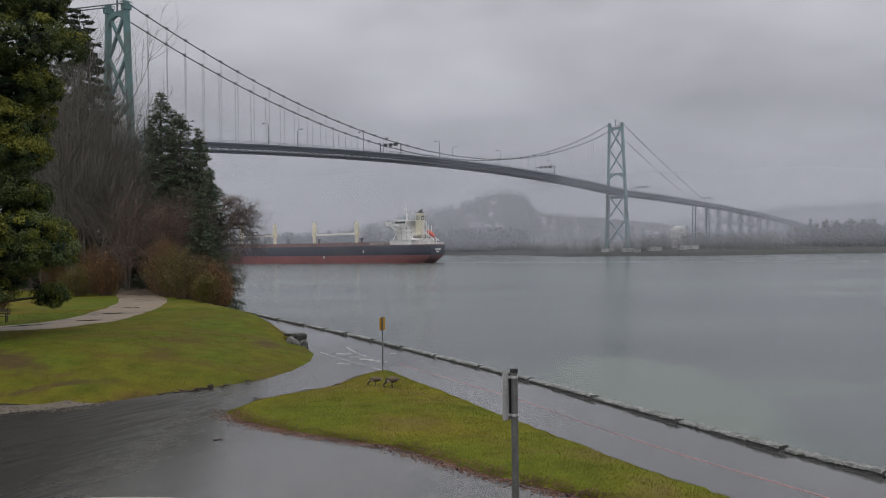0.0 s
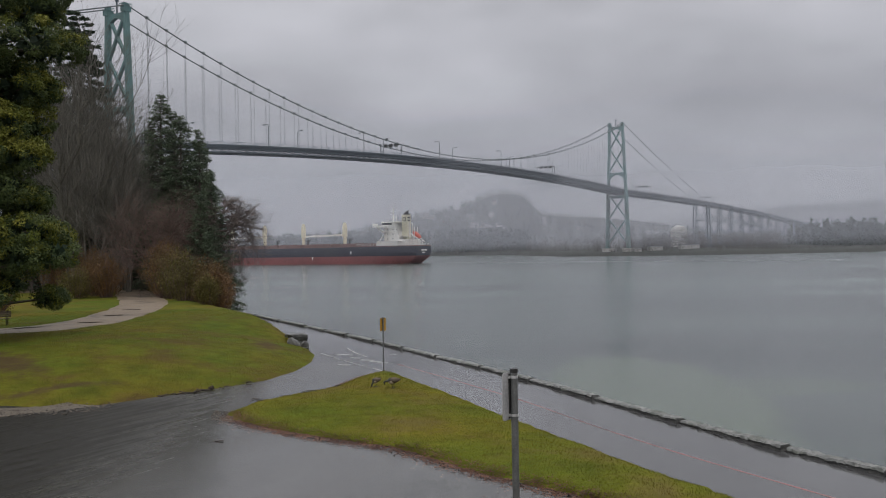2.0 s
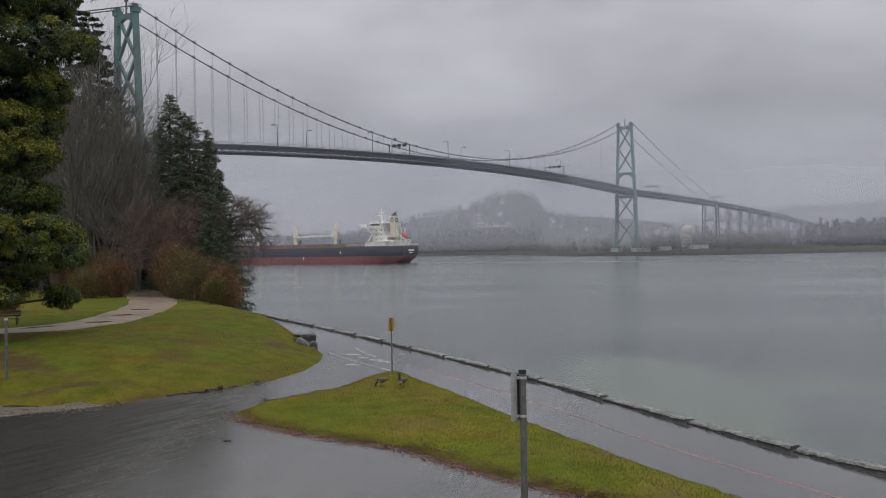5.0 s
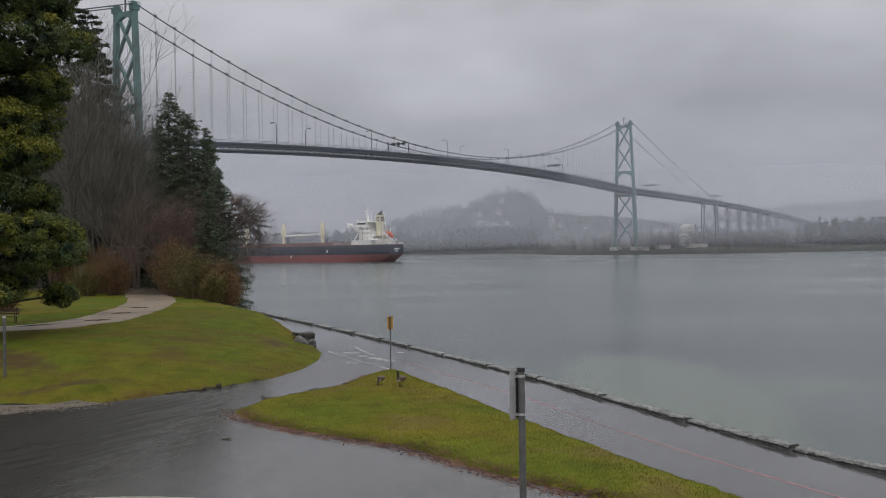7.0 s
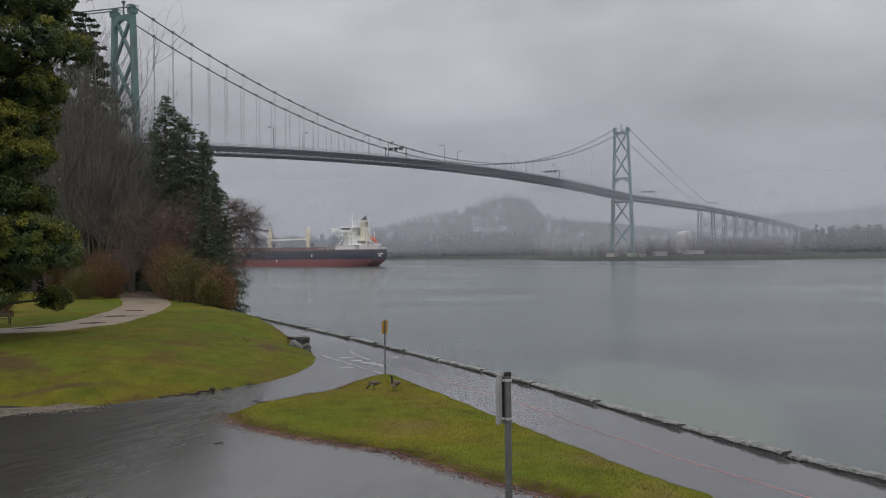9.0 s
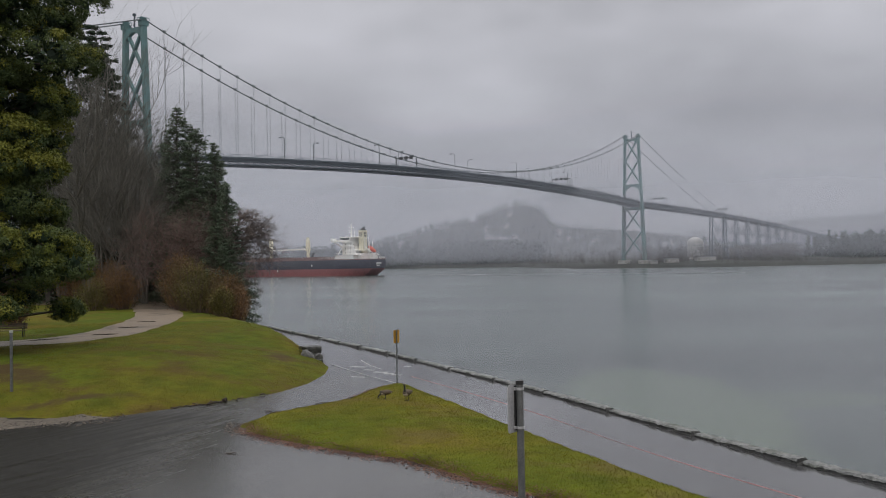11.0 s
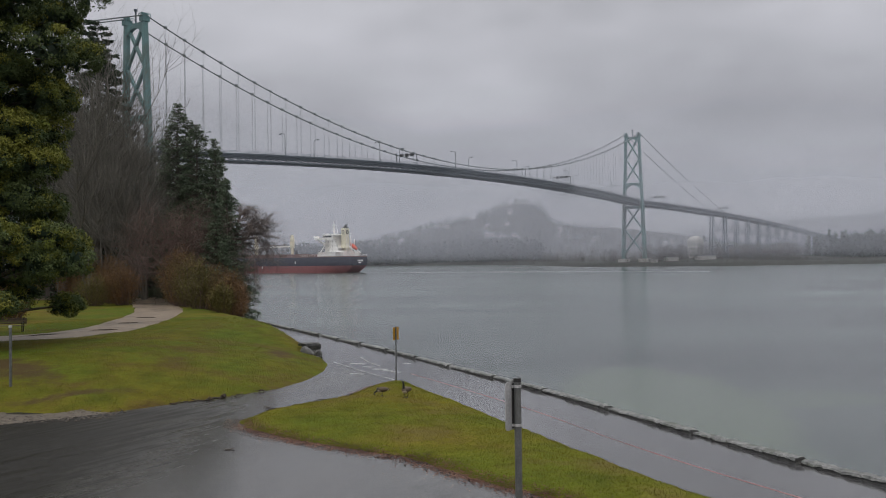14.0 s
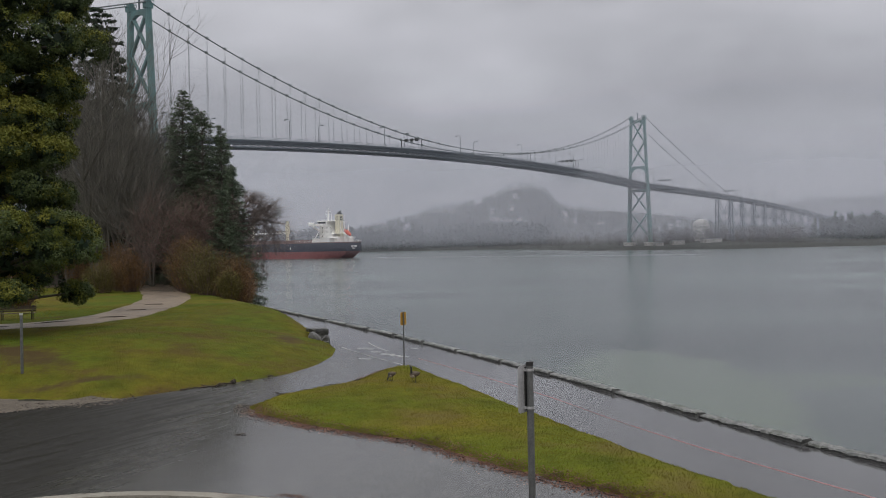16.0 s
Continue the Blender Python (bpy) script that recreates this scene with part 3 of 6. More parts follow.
def flat(name, outline, z, material, label, kind="structure"):
    s = Shape()
    s.v, s.f = [(x, y, z) for x, y in outline], [tuple(range(len(outline)))]
    ob = s.make(name, material)
    return tagged(ob, label, kind=kind)


water = Shape()
water.add([(-4500, -4500, 0), (4500, -4500, 0), (4500, 4500, 0), (-4500, 4500, 0)], [(0, 1, 2, 3)])
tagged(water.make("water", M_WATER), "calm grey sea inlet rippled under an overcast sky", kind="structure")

SHORE = WALL_BACK + WALL
road = flat("road", SHORE + [(-260.0, 205.0), (-260.0, -15.0)], ROAD_Z, M_ROAD, "wet dark asphalt park road with glossy water film")
inner = [(x - 4.7, y - 2.1) for x, y in WALL[:13]]
pavement = flat("pavement", WALL[:13] + inner[::-1], ROAD_Z + 0.004, M_PATHWAY, "wet grey asphalt seaside walkway beside the stone seawall")
lawn = grid_sheet("lawn", np.arange(-75, -4, 0.75), np.arange(24, 150, 0.75), lawn_height, M_LAWN, "sloping winter lawn, green with yellowish mossy patches", lambda x, y: signed_distance(x, y, LAWN) > -0.8)
back_lawn = grid_sheet("ground", np.arange(-220, -70, 5.0), np.arange(-5, 206, 5.0), lambda x, y: lawn_height(x, y) - 0.02, M_WOODS, "bare brown forest floor under the trees", lambda x, y: signed_distance(x, y, LAWN) > -2)
far_lawn = grid_sheet("ground", np.arange(-115, -20, 2.5), np.arange(118, 204, 2.5), lambda x, y: lawn_height(x, y) + 0.03, M_WOODS, "dark leaf-strewn forest floor under the trees", lambda x, y: signed_distance(x, y, LAWN) > -0.5)
island = grid_sheet("lawn", np.arange(-9.6, 9.6, 0.22), np.arange(18.6, 50.2, 0.22), island_height, M_ISLAND, "mossy green grass island between the road and the walkway", lambda x, y: signed_distance(x, y, ISLAND) > -0.5)

TRAIL = [(-75.0, 50.0), (-50.0, 56.0), (-38.0, 57.8), (-28.8, 60.6), (-25.6, 65.0), (-25.6, 73.0), (-28.4, 89.5), (-34.8, 108.0), (-47.0, 142.0)]
strip("path", TRAIL, 5.2, 0.06, lawn_height, M_TRAIL, "pale sandy footpath with puddles leading into the woods", 0.7, 8, wobble=0.5)


def puddle(x, y, a, b, turn, seed):
    """Rain water standing in a hollow of the path, with an uneven edge."""
    g = random.Random(seed)
    c, s = math.cos(turn), math.sin(turn)
    ring = []
    for i in range(22):
        f = 2 * math.pi * i / 22
        k = 1 + 0.22 * math.sin(2 * f + seed) + 0.14 * math.sin(5 * f + 2 * seed) + g.uniform(-0.08, 0.08)
        u, v = 0.75 * a * k * math.cos(f), 0.7 * b * k * math.sin(f)
        ring.append((x + u * c - v * s, y + u * s + v * c))
    pts = [(x, y)] + ring + [(x + 0.5 * (px - x), y + 0.5 * (py - y)) for px, py in ring]
    zs = lawn_height(np.array([q[0] for q in pts]), np.array([q[1] for q in pts])) + 0.075
    faces = []
    for i in range(22):
        j = (i + 1) % 22
        faces += [(0, 23 + i, 23 + j), (23 + i, 1 + i, 1 + j, 23 + j)]
    sh = Shape()
    sh.add([(q[0], q[1], float(z)) for q, z in zip(pts, zs)], faces)
    tagged(sh.make("puddle", M_PUDDLE), "dark muddy rain puddle on the sandy footpath", kind="structure")


for i, (x, y, a, b, turn) in enumerate(((-24.9, 66.6, 1.0, 0.75, 0.2), (-25.6, 73.5, 0.85, 0.8, 0.1), (-27.4, 62.2, 1.5, 0.42, 0.75), (-29.6, 59.6, 0.95, 0.4, 0.3),
                                        (-33.8, 59.6, 2.0, 0.32, 0.25), (-36.6, 57.0, 0.8, 0.26, 0.2), (-40.5, 56.6, 1.3, 0.28, 0.15), (-26.5, 80.5, 0.9, 0.7, 0.0))):
    puddle(x, y, a, b, turn, i + 1)
strip("gravel", [(-45.0, 28.0), (-30.0, 34.6), (-22.0, 37.5), (-17.8, 38.9), (-14.8, 40.0)], 4.0, 0.014, lambda x, y: np.maximum(lawn_height(x, y), ROAD_Z), M_GRAVEL, "wet pale gravel shoulder between road and lawn", 0.4, 7, wobble=0.9, taper=0.13)
strip("red_line", [(-2.6, 52.4), (0.34, 45.9), (3.2, 39.2), (5.2, 33.6), (7.06, 28.95), (9.55, 23.6), (10.9, 20.8)], 0.085, 0.008, road_height, M_RED, "thin faded red line painted along the walkway", 0.6, 1)
strip("white_line", [(-7.7, 58.85), (-5.4, 53.9), (-3.35, 49.9)], 0.08, 0.008, road_height, M_WHITE, "worn white edge line across the path junction", 0.6, 1)
strip("white_line", [(-6.3, 61.4), (-5.5, 58.6), (-4.6, 56.3)], 0.08, 0.008, road_height, M_WHITE, "curved worn white arrow shaft on the walkway", 0.4, 1)
for ax, ay, bx, by, wd in ((-6.6, 57.9, -5.6, 57.5, 0.5), (-6.0, 52.8, -5.2, 52.5, 0.35), (-4.9, 54.9, -4.1, 54.5, 0.55), (-4.3, 54.0, -3.7, 53.8, 0.45), (-3.8, 53.4, -3.2, 53.2, 0.45), (-5.6, 56.1, -5.0, 55.8, 0.4), (-3.3, 57.6, -2.9, 57.4, 0.5)):
    strip("road_marking", [(ax, ay), (bx, by)], wd * 0.62, 0.008, road_height, M_WHITE, "worn white painted mark on wet asphalt", 0.3, 1)


def kerb_line(x):
    return 24.60 - 0.068 * (x + 8.5) ** 2


def bank_edge(x):
    return kerb_line(x) - 0.42 if -13 < x < -3.2 else min(kerb_line(-13), 22.4)


def kerb():
    """A low cracked concrete kerb, bowed out into the road."""
    s, xs = Shape(), np.arange(-12.6, -3.3, 0.12)
    rings = []
    for x in xs:
        n = Vector((0.136 * (x + 8.5), 1.0)).normalized()
        w = 0.015 * noise.noise((x * 3, 0, 0)) + 0.01 * noise.noise((x * 11, 4, 0))
        ring = []
        for back, z in ((0.0, -0.05), (0.0, 0.035), (0.03, 0.05), (0.25, 0.06), (0.5, 0.065), (0.5, -0.05)):
            ring.append((x - n.x * (back + w), kerb_line(x) - n.y * (back + w), ROAD_Z + z + (0.012 * noise.noise((x * 5, back * 9, 2)) if z > 0 else 0)))
        rings.append(ring)
    return tagged(s.loft(rings).make("kerb", M_KERB), "worn pale concrete kerb with a dirty foot", kind="structure")


kerb()
s = Shape()
bank_x = np.arange(-60, 31, 0.5)
for i, x in enumerate(bank_x):
    e = bank_edge(x) + 0.25 * noise.noise((x, 3.0, 0))
    for j, u in enumerate((0.0, 0.04, 0.12, 0.3, 0.5, 0.75, 1.0, 2.0)):
        yy = e - u * 22
        zz = ROAD_Z - 0.05 + min(0.16, u * 5) + max(0.0, min(1.0, (19.0 - yy) / 18.0)) * 4.6 + 0.04 * noise.noise((x * 0.7, yy * 0.7, 1))
        s.v.append((float(x), float(yy), float(zz)))
s.f = [(i * 8 + j, i * 8 + j + 1, (i + 1) * 8 + j + 1, (i + 1) * 8 + j) for i in range(len(bank_x) - 1) for j in range(7)]
tagged(s.make("ground", M_BANK, smooth=True), "rough gravelly bank above the road", kind="structure")


def seawall():
    """A stone face down into the water under a run of rough coping stones."""
    wall = Shape()
    line = WALL_BACK + WALL
    for (x, y) in line:
        wall.v += [(x, y, ROAD_Z + 0.02), (x + 0.50, y + 0.22, ROAD_Z + 0.02), (x + 1.3, y + 0.55, -1.2)]
    wall.f = [(i * 3 + j, i * 3 + j + 1, (i + 1) * 3 + j + 1, (i + 1) * 3 + j) for i in range(len(line) - 1) for j in range(2)]
    return tagged(wall.make("wall_seaside", M_FACE), "sloping dark stone seawall face above the water", kind="structure")


wall_sea = seawall()


def coping(i, a, b):
    a, b = Vector((*a, 0)), Vector((*b, 0))
    d = (b - a).normalized()
    o = Vector((d.y, -d.x, 0)) * (1 if d.y > 0 else -1)
    length, rng = (b - a).length - 0.05, random.Random(40 + i)
    n = max(6, int(length / 0.10))
    rings = []
    lift0, lift1, out0, out1 = 0.18 + rng.uniform(-0.02, 0.02), 0.11 + rng.uniform(-0.02, 0.02), -0.10, 0.02
    for k in range(n + 1):
        t = k / n
        c = a + d * (0.025 + t * length) + o * (out0 + (out1 - out0) * t)
        top = ROAD_Z + lift0 + (lift1 - lift0) * t
        ring = []
        for w, z in ((0.0, ROAD_Z - 0.05), (0.03, ROAD_Z + 0.07), (-0.02, top - 0.06), (0.03, top), (0.20, top + 0.015), (0.36, top), (0.42, top - 0.06), (0.42, ROAD_Z - 0.05)):
            p = c + o * w + Vector((0, 0, z))
            q = noise.noise_vector(p * 2.4 + Vector((i * 3.1, 0, 0))) * 0.03 + noise.noise_vector(p * 6.0 + Vector((i * 1.7, 0, 0))) * 0.040 + noise.noise_vector(p * 15.0) * 0.022
            ring.append(p + q * (1.0 if z > ROAD_Z else 0.0))
        rings.append(ring)
    ob = Shape().loft(rings).make("coping_stone", M_STONE, wall_sea)
    # the landward face and both ends take the darker stone
    ob.data.materials.append(M_SPLIT)
    for k, f in enumerate(ob.data.polygons):
        f.material_index = 1 if k < n * 8 and k % 8 in (0, 1) or k >= n * 8 else 0
    return ob


for i in range(len(WALL) - 1):
    a, b = Vector(WALL[i]), Vector(WALL[i + 1])
    k = max(1, round((b - a).length / 5.7))
    for j in range(k):
        coping(i * 7 + j, a.lerp(b, j / k), a.lerp(b, (j + 1) / k))


# ---- the suspension bridge ----
def rail_z(t):
    if t < 0:
        return 55.5 + 0.035 * t
    if t <= 490:
        return 55.5 + 7.7 * (1 - ((t - 245) / 245) ** 2)
    u = t - 490
    return 55.5 - 0.0123 * u - 4.08e-5 * u * u


def cable_z(t):
    if t < 0:
        return 110 + t * 0.30
    if t <= 490:
        return 64.8 + 45.2 * ((t - 245) / 245) ** 2
    u = (t - 490) / 205
    return 110 + (rail_z(695) - 0.5 - 110) * u - 8 * u * (1 - u)


bridge = empty("suspension_bridge", pose(-131.8, 389.0, 0, 0, 0, math.degrees(math.atan2(0.824, 0.5666))), "long green steel suspension bridge with two braced towers over the inlet", "bridge")
HALF = 6.4


def tower(t, label):
    def half(z):
        return 9.7 + (5.7 - 9.7) * z / 110

    tw = Shape().box(t - 1.2, t + 1.2, -half(50) - 1.8, half(50) + 1.8, 47.5, 49.8).make("tower", M_STEEL, bridge, label)
    for sgn in (-1, 1):
        Shape().box(t - 1.7, t + 1.7, sgn * half(108) - 1.25, sgn * half(108) + 1.25, 107.2, 109.2).make("cap", M_STEEL, tw)
    for sgn in (-1, 1):
        rings = []
        for z, wx, wy in ((6, 4.2, 2.6), (28, 3.8, 2.4), (52, 3.5, 2.3), (53, 3.3, 2.1), (80, 3.0, 1.9), (107.2, 2.7, 1.8)):
            c = sgn * half(z)
            e = 0.45
            rings.append([(t + a, c + b, z) for a, b in ((-wx / 2 + e, -wy / 2), (wx / 2 - e, -wy / 2), (wx / 2, -wy / 2 + e), (wx / 2, wy / 2 - e), (wx / 2 - e, wy / 2), (-wx / 2 + e, wy / 2), (-wx / 2, wy / 2 - e), (-wx / 2, -wy / 2 + e))])
        Shape().loft(rings).make("leg", M_STEEL, tw)
        rail = Shape()
        for dx in (-1.9, 1.9):
            for dy in (-1.4, 0, 1.4):
                rail.bar((t + dx, sgn * half(110) + dy, 109.2), (t + dx, sgn * half(110) + dy, 110.5), 0.15)
            rail.bar((t + dx, sgn * half(110) - 1.4, 110.5), (t + dx, sgn * half(110) + 1.4, 110.5), 0.15)
        for dy in (-1.4, 1.4):
            rail.bar((t - 1.9, sgn * half(110) + dy, 110.5), (t + 1.9, sgn * half(110) + dy, 110.5), 0.15)
        rail.box(t - 1.9, t + 1.9, sgn * half(110) - 1.4, sgn * half(110) + 1.4, 109.2, 109.35).box(t - 1.1, t + 1.1, sgn * half(110) - 0.7, sgn * half(110) + 0.7, 109.35, 110.8)
        rail.make("saddle", M_STEEL, tw)
    for z0, z1 in ((89, 106), (70.5, 88.5), (31, 50), (10, 30)):
        for sgn in (-1, 1):
            Shape().bar((t, -sgn * (half(z0) - 0.9), z0), (t, sgn * (half(z1) - 0.9), z1), 1.3, 1.0).make("brace", M_STEEL, tw)
    for zc, arch in ((106.2, 3.0), (68.0, 4.0)):
        n, st = 10, Shape()
        rings = []
        for i in range(n + 1):
            u = -1 + 2 * i / n
            y = u * (half(zc) - 0.6)
            lo = zc - 0.9 - arch * u * u
            rings.append([(t - 0.9, y, lo), (t + 0.9, y, lo), (t + 0.9, y, zc + 1.0), (t - 0.9, y, zc + 1.0)])
        st.loft(rings)
        st.make("portal_strut", M_STEEL, tw)
    for sgn in (-1, 1):
        Shape().box(t - 4.5, t + 4.5, sgn * 9.1 - 3.6, sgn * 9.1 + 3.6, -3, 6).make("pier", M_CONC, tw, "weathered pale concrete pier")
    Shape().bar((t, 0, 107), (t, 0, 112.5), 0.5).bar((t, 0, 112.3), (t, 0, 113.2), 1.1).make("beacon", M_DECK, tw)
    return tw


tower(0, "tapered green steel tower with crossed braces")
tower(490, "tapered green steel tower with crossed braces on concrete piers")

SPAN = [float(t) for t in range(-190, 696, 5)]
for sgn in (-1, 1):
    y = sgn * HALF
    side = Shape()
    for a, b in zip(SPAN, SPAN[1:]):
        za, zb = rail_z(a), rail_z(b)
        side.bar((a, y, za - 1.4), (b, y, zb - 1.4), 0.5, 0.7)
        side.bar((a, y, za - 4.35), (b, y, zb - 4.35), 0.5, 0.5)
        if sgn < 0:
            side.bar((a, y, za - 2.2), (b, y, zb - 2.2), 0.25, 1.7)
        m_ = (a + b) / 2
        zm = (za + zb) / 2
        side.bar((a, y, za - 4.35), (m_, y, zm - 3.0), 0.34).bar((m_, y, zm - 3.0), (b, y, zb - 4.35), 0.34)
        side.bar((a, y, za - 3.0), (a, y, za - 4.35), 0.3)
    side.make("truss", M_DECK, bridge, "grey-green stiffening truss with diagonal members")
    fence = Shape()
    for a, b in zip(SPAN, SPAN[1:]):
        za, zb = rail_z(a), rail_z(b)
        yy = sgn * (HALF + 1.2)
        fence.bar((a, yy, za), (b, yy, zb), 0.14)
        fence.bar((a, yy, za - 0.55), (b, yy, zb - 0.55), 0.09)
        fence.bar((a, yy, za), (a, yy, za - 1.3), 0.16)
        fence.bar((a, yy, za - 1.25), (b, yy, zb - 1.25), 0.3, 0.5)
    fence.make("railing", M_DECK, bridge, "light metal footway railing")
deck = Shape()
for a, b in zip(SPAN, SPAN[1:]):
    za, zb = rail_z(a) - 1.3, rail_z(b) - 1.3
    deck.loft([[(t, -HALF - 1.3, z), (t, HALF + 1.3, z), (t, HALF + 1.3, z - 0.45), (t, -HALF - 1.3, z - 0.45)] for t, z in ((a, za), (b, zb))], ends=False)
    deck.box(a - 0.25, a + 0.25, -HALF, HALF, za - 1.1, za - 0.4)
    deck.bar((a, -HALF, za - 2.95), (b, HALF, zb - 2.95), 0.3)
    deck.bar((a, HALF, za - 2.95), (b, -HALF, zb - 2.95), 0.3)
    deck.bar((a, -HALF, za - 2.95), (a, HALF, za - 2.95), 0.35)
deck.make("deck", M_DECK, bridge, "dark steel road deck on cross beams")
for sgn in (-1, 1):
    y = sgn * (HALF - 0.2)
    ts = [-190 + 10 * i for i in range(90) if -190 + 10 * i <= 695] + [695.0]
    Shape().tube([(t, y, cable_z(t)) for t in ts], 0.26, 6).make("main_cable", M_CABLE, bridge, "thick dark suspension cable")
    for t in range(10, 490, 10):
        if cable_z(t) - rail_z(t) > 3.0:
            h = Shape()
            for dx in (-0.2, 0.2):
                h.bar((t + dx, y, cable_z(t) - 0.2), (t + dx, y, rail_z(t) - 1.4), 0.055)
            h.box(t - 0.5, t + 0.5, y - 0.45, y + 0.45, cable_z(t) - 0.35, cable_z(t) + 0.75)
            h.make("hanger", M_CABLE, bridge)
for sgn, start in ((-1, 7.0), (1, 42.5)):
    for k in range(10):
        tt, y = start + 71 * k, sgn * (HALF + 0.9)
        z = rail_z(tt) - 1.2
        Shape().tube([(tt, y, z), (tt, y, z + 9.6), (tt, y - sgn * 0.5, z + 10.4), (tt, y - sgn * 2.4, z + 10.7)], [0.22, 0.17, 0.13, 0.11], 6).box(tt - 0.3, tt + 0.3, y - sgn * 2.9 - 0.6, y - sgn * 2.9 + 0.6, z + 10.2, z + 10.7).make("lamp_post", M_CABLE, bridge, "slender street lamp post")
for t in (182, 366, 545, 710):
    z = rail_z(t) - 1.2
    g = Shape()
    g.bar((t, -HALF - 0.8, z), (t, -HALF - 0.8, z + 6.4), 0.35).bar((t, HALF + 0.8, z), (t, HALF + 0.8, z + 6.4), 0.35).bar((t, -HALF - 0.8, z + 6.2), (t, HALF + 0.8, z + 6.2), 0.4)
    for y in (-3.6, 0, 3.6):
        g.box(t - 0.3, t + 0.3, y - 1.1, y + 1.1, z + 5.2, z + 6.9)
    g.make("lane_gantry", M_BLACK, bridge, "dark lane signal gantry over the road")

# viaduct beyond the cable anchor
via = Shape()
VIA = [695.0 + 18 * i for i in range(32)]
for a, b in zip(VIA, VIA[1:]):
    za, zb = rail_z(a), rail_z(b)
    via.loft([[(t, -HALF - 1.2, z - 1.0), (t, HALF + 1.2, z - 1.0), (t, HALF + 0.6, z - 3.9), (t, -HALF - 0.6, z - 3.9)] for t, z in ((a, za), (b, zb))], ends=True)
    for sgn in (-1, 1):
        via.bar((a, sgn * (HALF + 1.1), za), (b, sgn * (HALF + 1.1), zb), 0.2)
        via.bar((a, sgn * (HALF + 1.1), za), (a, sgn * (HALF + 1.1), za - 1.0), 0.2)
via.make("viaduct_deck", M_DECK, bridge, "steel girder approach deck on tall bents")
for i, t in enumerate([695 + 37 * k for k in range(14)]):
    z1, w = rail_z(t) - 3.9, 7.2
    if z1 < 6:
        continue
    bent = Shape()
    for dt in ((-3, 3) if i else (-4, 4)):
        for sgn in (-1, 1):
            bent.bar((t + dt, sgn * w * 1.1, 1), (t + dt, sgn * w * 0.95, z1), 0.6 if i else 1.0)
        n = max(2, int(z1 / 13))
        for k in range(n):
            a, b = 1 + (z1 - 1) * k / n, 1 + (z1 - 1) * (k + 1) / n
            for sgn in (-1, 1):
                bent.bar((t + dt, 0, a + 0.5), (t + dt, sgn * w, b), 0.5)
            bent.bar((t + dt, -w, b), (t + dt, w, b), 0.4)
    bent.make("bent", M_DECK, bridge, "braced steel viaduct bent")


# ---- the cargo ship ----
SHIP_LEN, BEAM = 190.0, 30.0
ship = empty("cargo_ship", pose(0, 540, 0, 0, 0, 145), "bulk carrier with navy and red hull under way", "ship")


def hull_half(x, z):
    """Half the hull's breadth at a station and height."""
    b = BEAM / 2
    if x < 34:
        u = max(0.0, x / 34)
        top = b * (0.46 + 0.54 * math.sin(u * math.pi / 2))
        fine = b * (0.02 + 0.98 * math.sin(u * math.pi / 2) ** 1.1)
        k = min(1.0, max(0.0, (z + 1.0) / 6.5))
        return fine + (top - fine) * k ** 0.7
    if x > 160:
        u = (x - 160) / (SHIP_LEN - 160)
        return b * max(0.03, (1 - u ** (2.2 + 0.12 * z)))
    return b


def hull_band(name, z0, z1, mat, label, n=2):
    xs = [2.0, 3.0, 5, 8, 13, 20, 27, 34, 60, 100, 140, 160, 168, 176, 182, 187, 190]
    rings = []
    for x in xs:
        r = []
        for j in range(n + 1):
            z = z0 + (z1 - z0) * j / n
            xx = x + (max(0.0, 4.2 - z) * 1.5 if x < 8 and z < 4.2 else 0.0)
            r.append((xx, -hull_half(xx, z), z))
        for j in reversed(range(n + 1)):
            z = z0 + (z1 - z0) * j / n
            xx = x + (max(0.0, 4.2 - z) * 1.5 if x < 8 and z < 4.2 else 0.0)
            r.append((xx, hull_half(xx, z), z))
        rings.append(r)
    return Shape().loft(rings).make(name, mat, ship, label)


hull_band("lower_hull", -2.0, 4.7, M_ANTIFOUL, "red lower hull with haze paled into its colour", 5)
hull_band("upper_hull", 4.7, 10.4, M_HULL, "dark navy upper hull", 3)
hull_band("deck_edge", 10.4, 10.9, M_SHIPDECK, "oxide red main deck", 1)
for k in range(5):
    x0 = 41 + k * 27
    hatch = Shape().box(x0, x0 + 19, -9, 9, 10.9, 12.2).make("hatch_coaming", M_SHIPDECK, ship)
    Shape().box(x0 - 0.3, x0 + 19.3, -9.4, 9.4, 12.2, 12.7).make("hatch_cover", M_SHIPDECK, hatch, "oxide red steel hatch cover")
s = Shape()
for sgn in (-1, 1):
    for x in np.arange(46, 184, 3.0):
        y = sgn * (hull_half(float(x), 10) - 0.4)
        s.bar((x, y, 10.9), (x, y, 12.0), 0.10)
        if x < 181:
            y2 = sgn * (hull_half(float(x) + 3, 10) - 0.4)
            s.bar((x, y, 12.0), (x + 3, y2, 12.0), 0.09).bar((x, y, 11.5), (x + 3, y2, 11.5), 0.07)
s.make("deck_railing", M_SHIPDECK, ship)
s = Shape()
for sgn in (-1, 1):
    xs = [2.4 + 2.2 * i for i in range(19)]
    for a, b in zip(xs, xs[1:]):
        ya, yb = sgn * (hull_half(a, 10.6) - 0.3), sgn * (hull_half(b, 10.6) - 0.3)
        s.bar((a, ya, 10.9), (a, ya, 12.1), 0.12).bar((a, ya, 12.1), (b, yb, 12.1), 0.12).bar((a, ya, 11.5), (b, yb, 11.5), 0.10)
for y in np.arange(-6, 6.1, 1.5):
    s.bar((2.4, y, 10.9), (2.4, y, 12.1), 0.12)
s.bar((2.4, -6, 12.1), (2.4, 6, 12.1), 0.12)
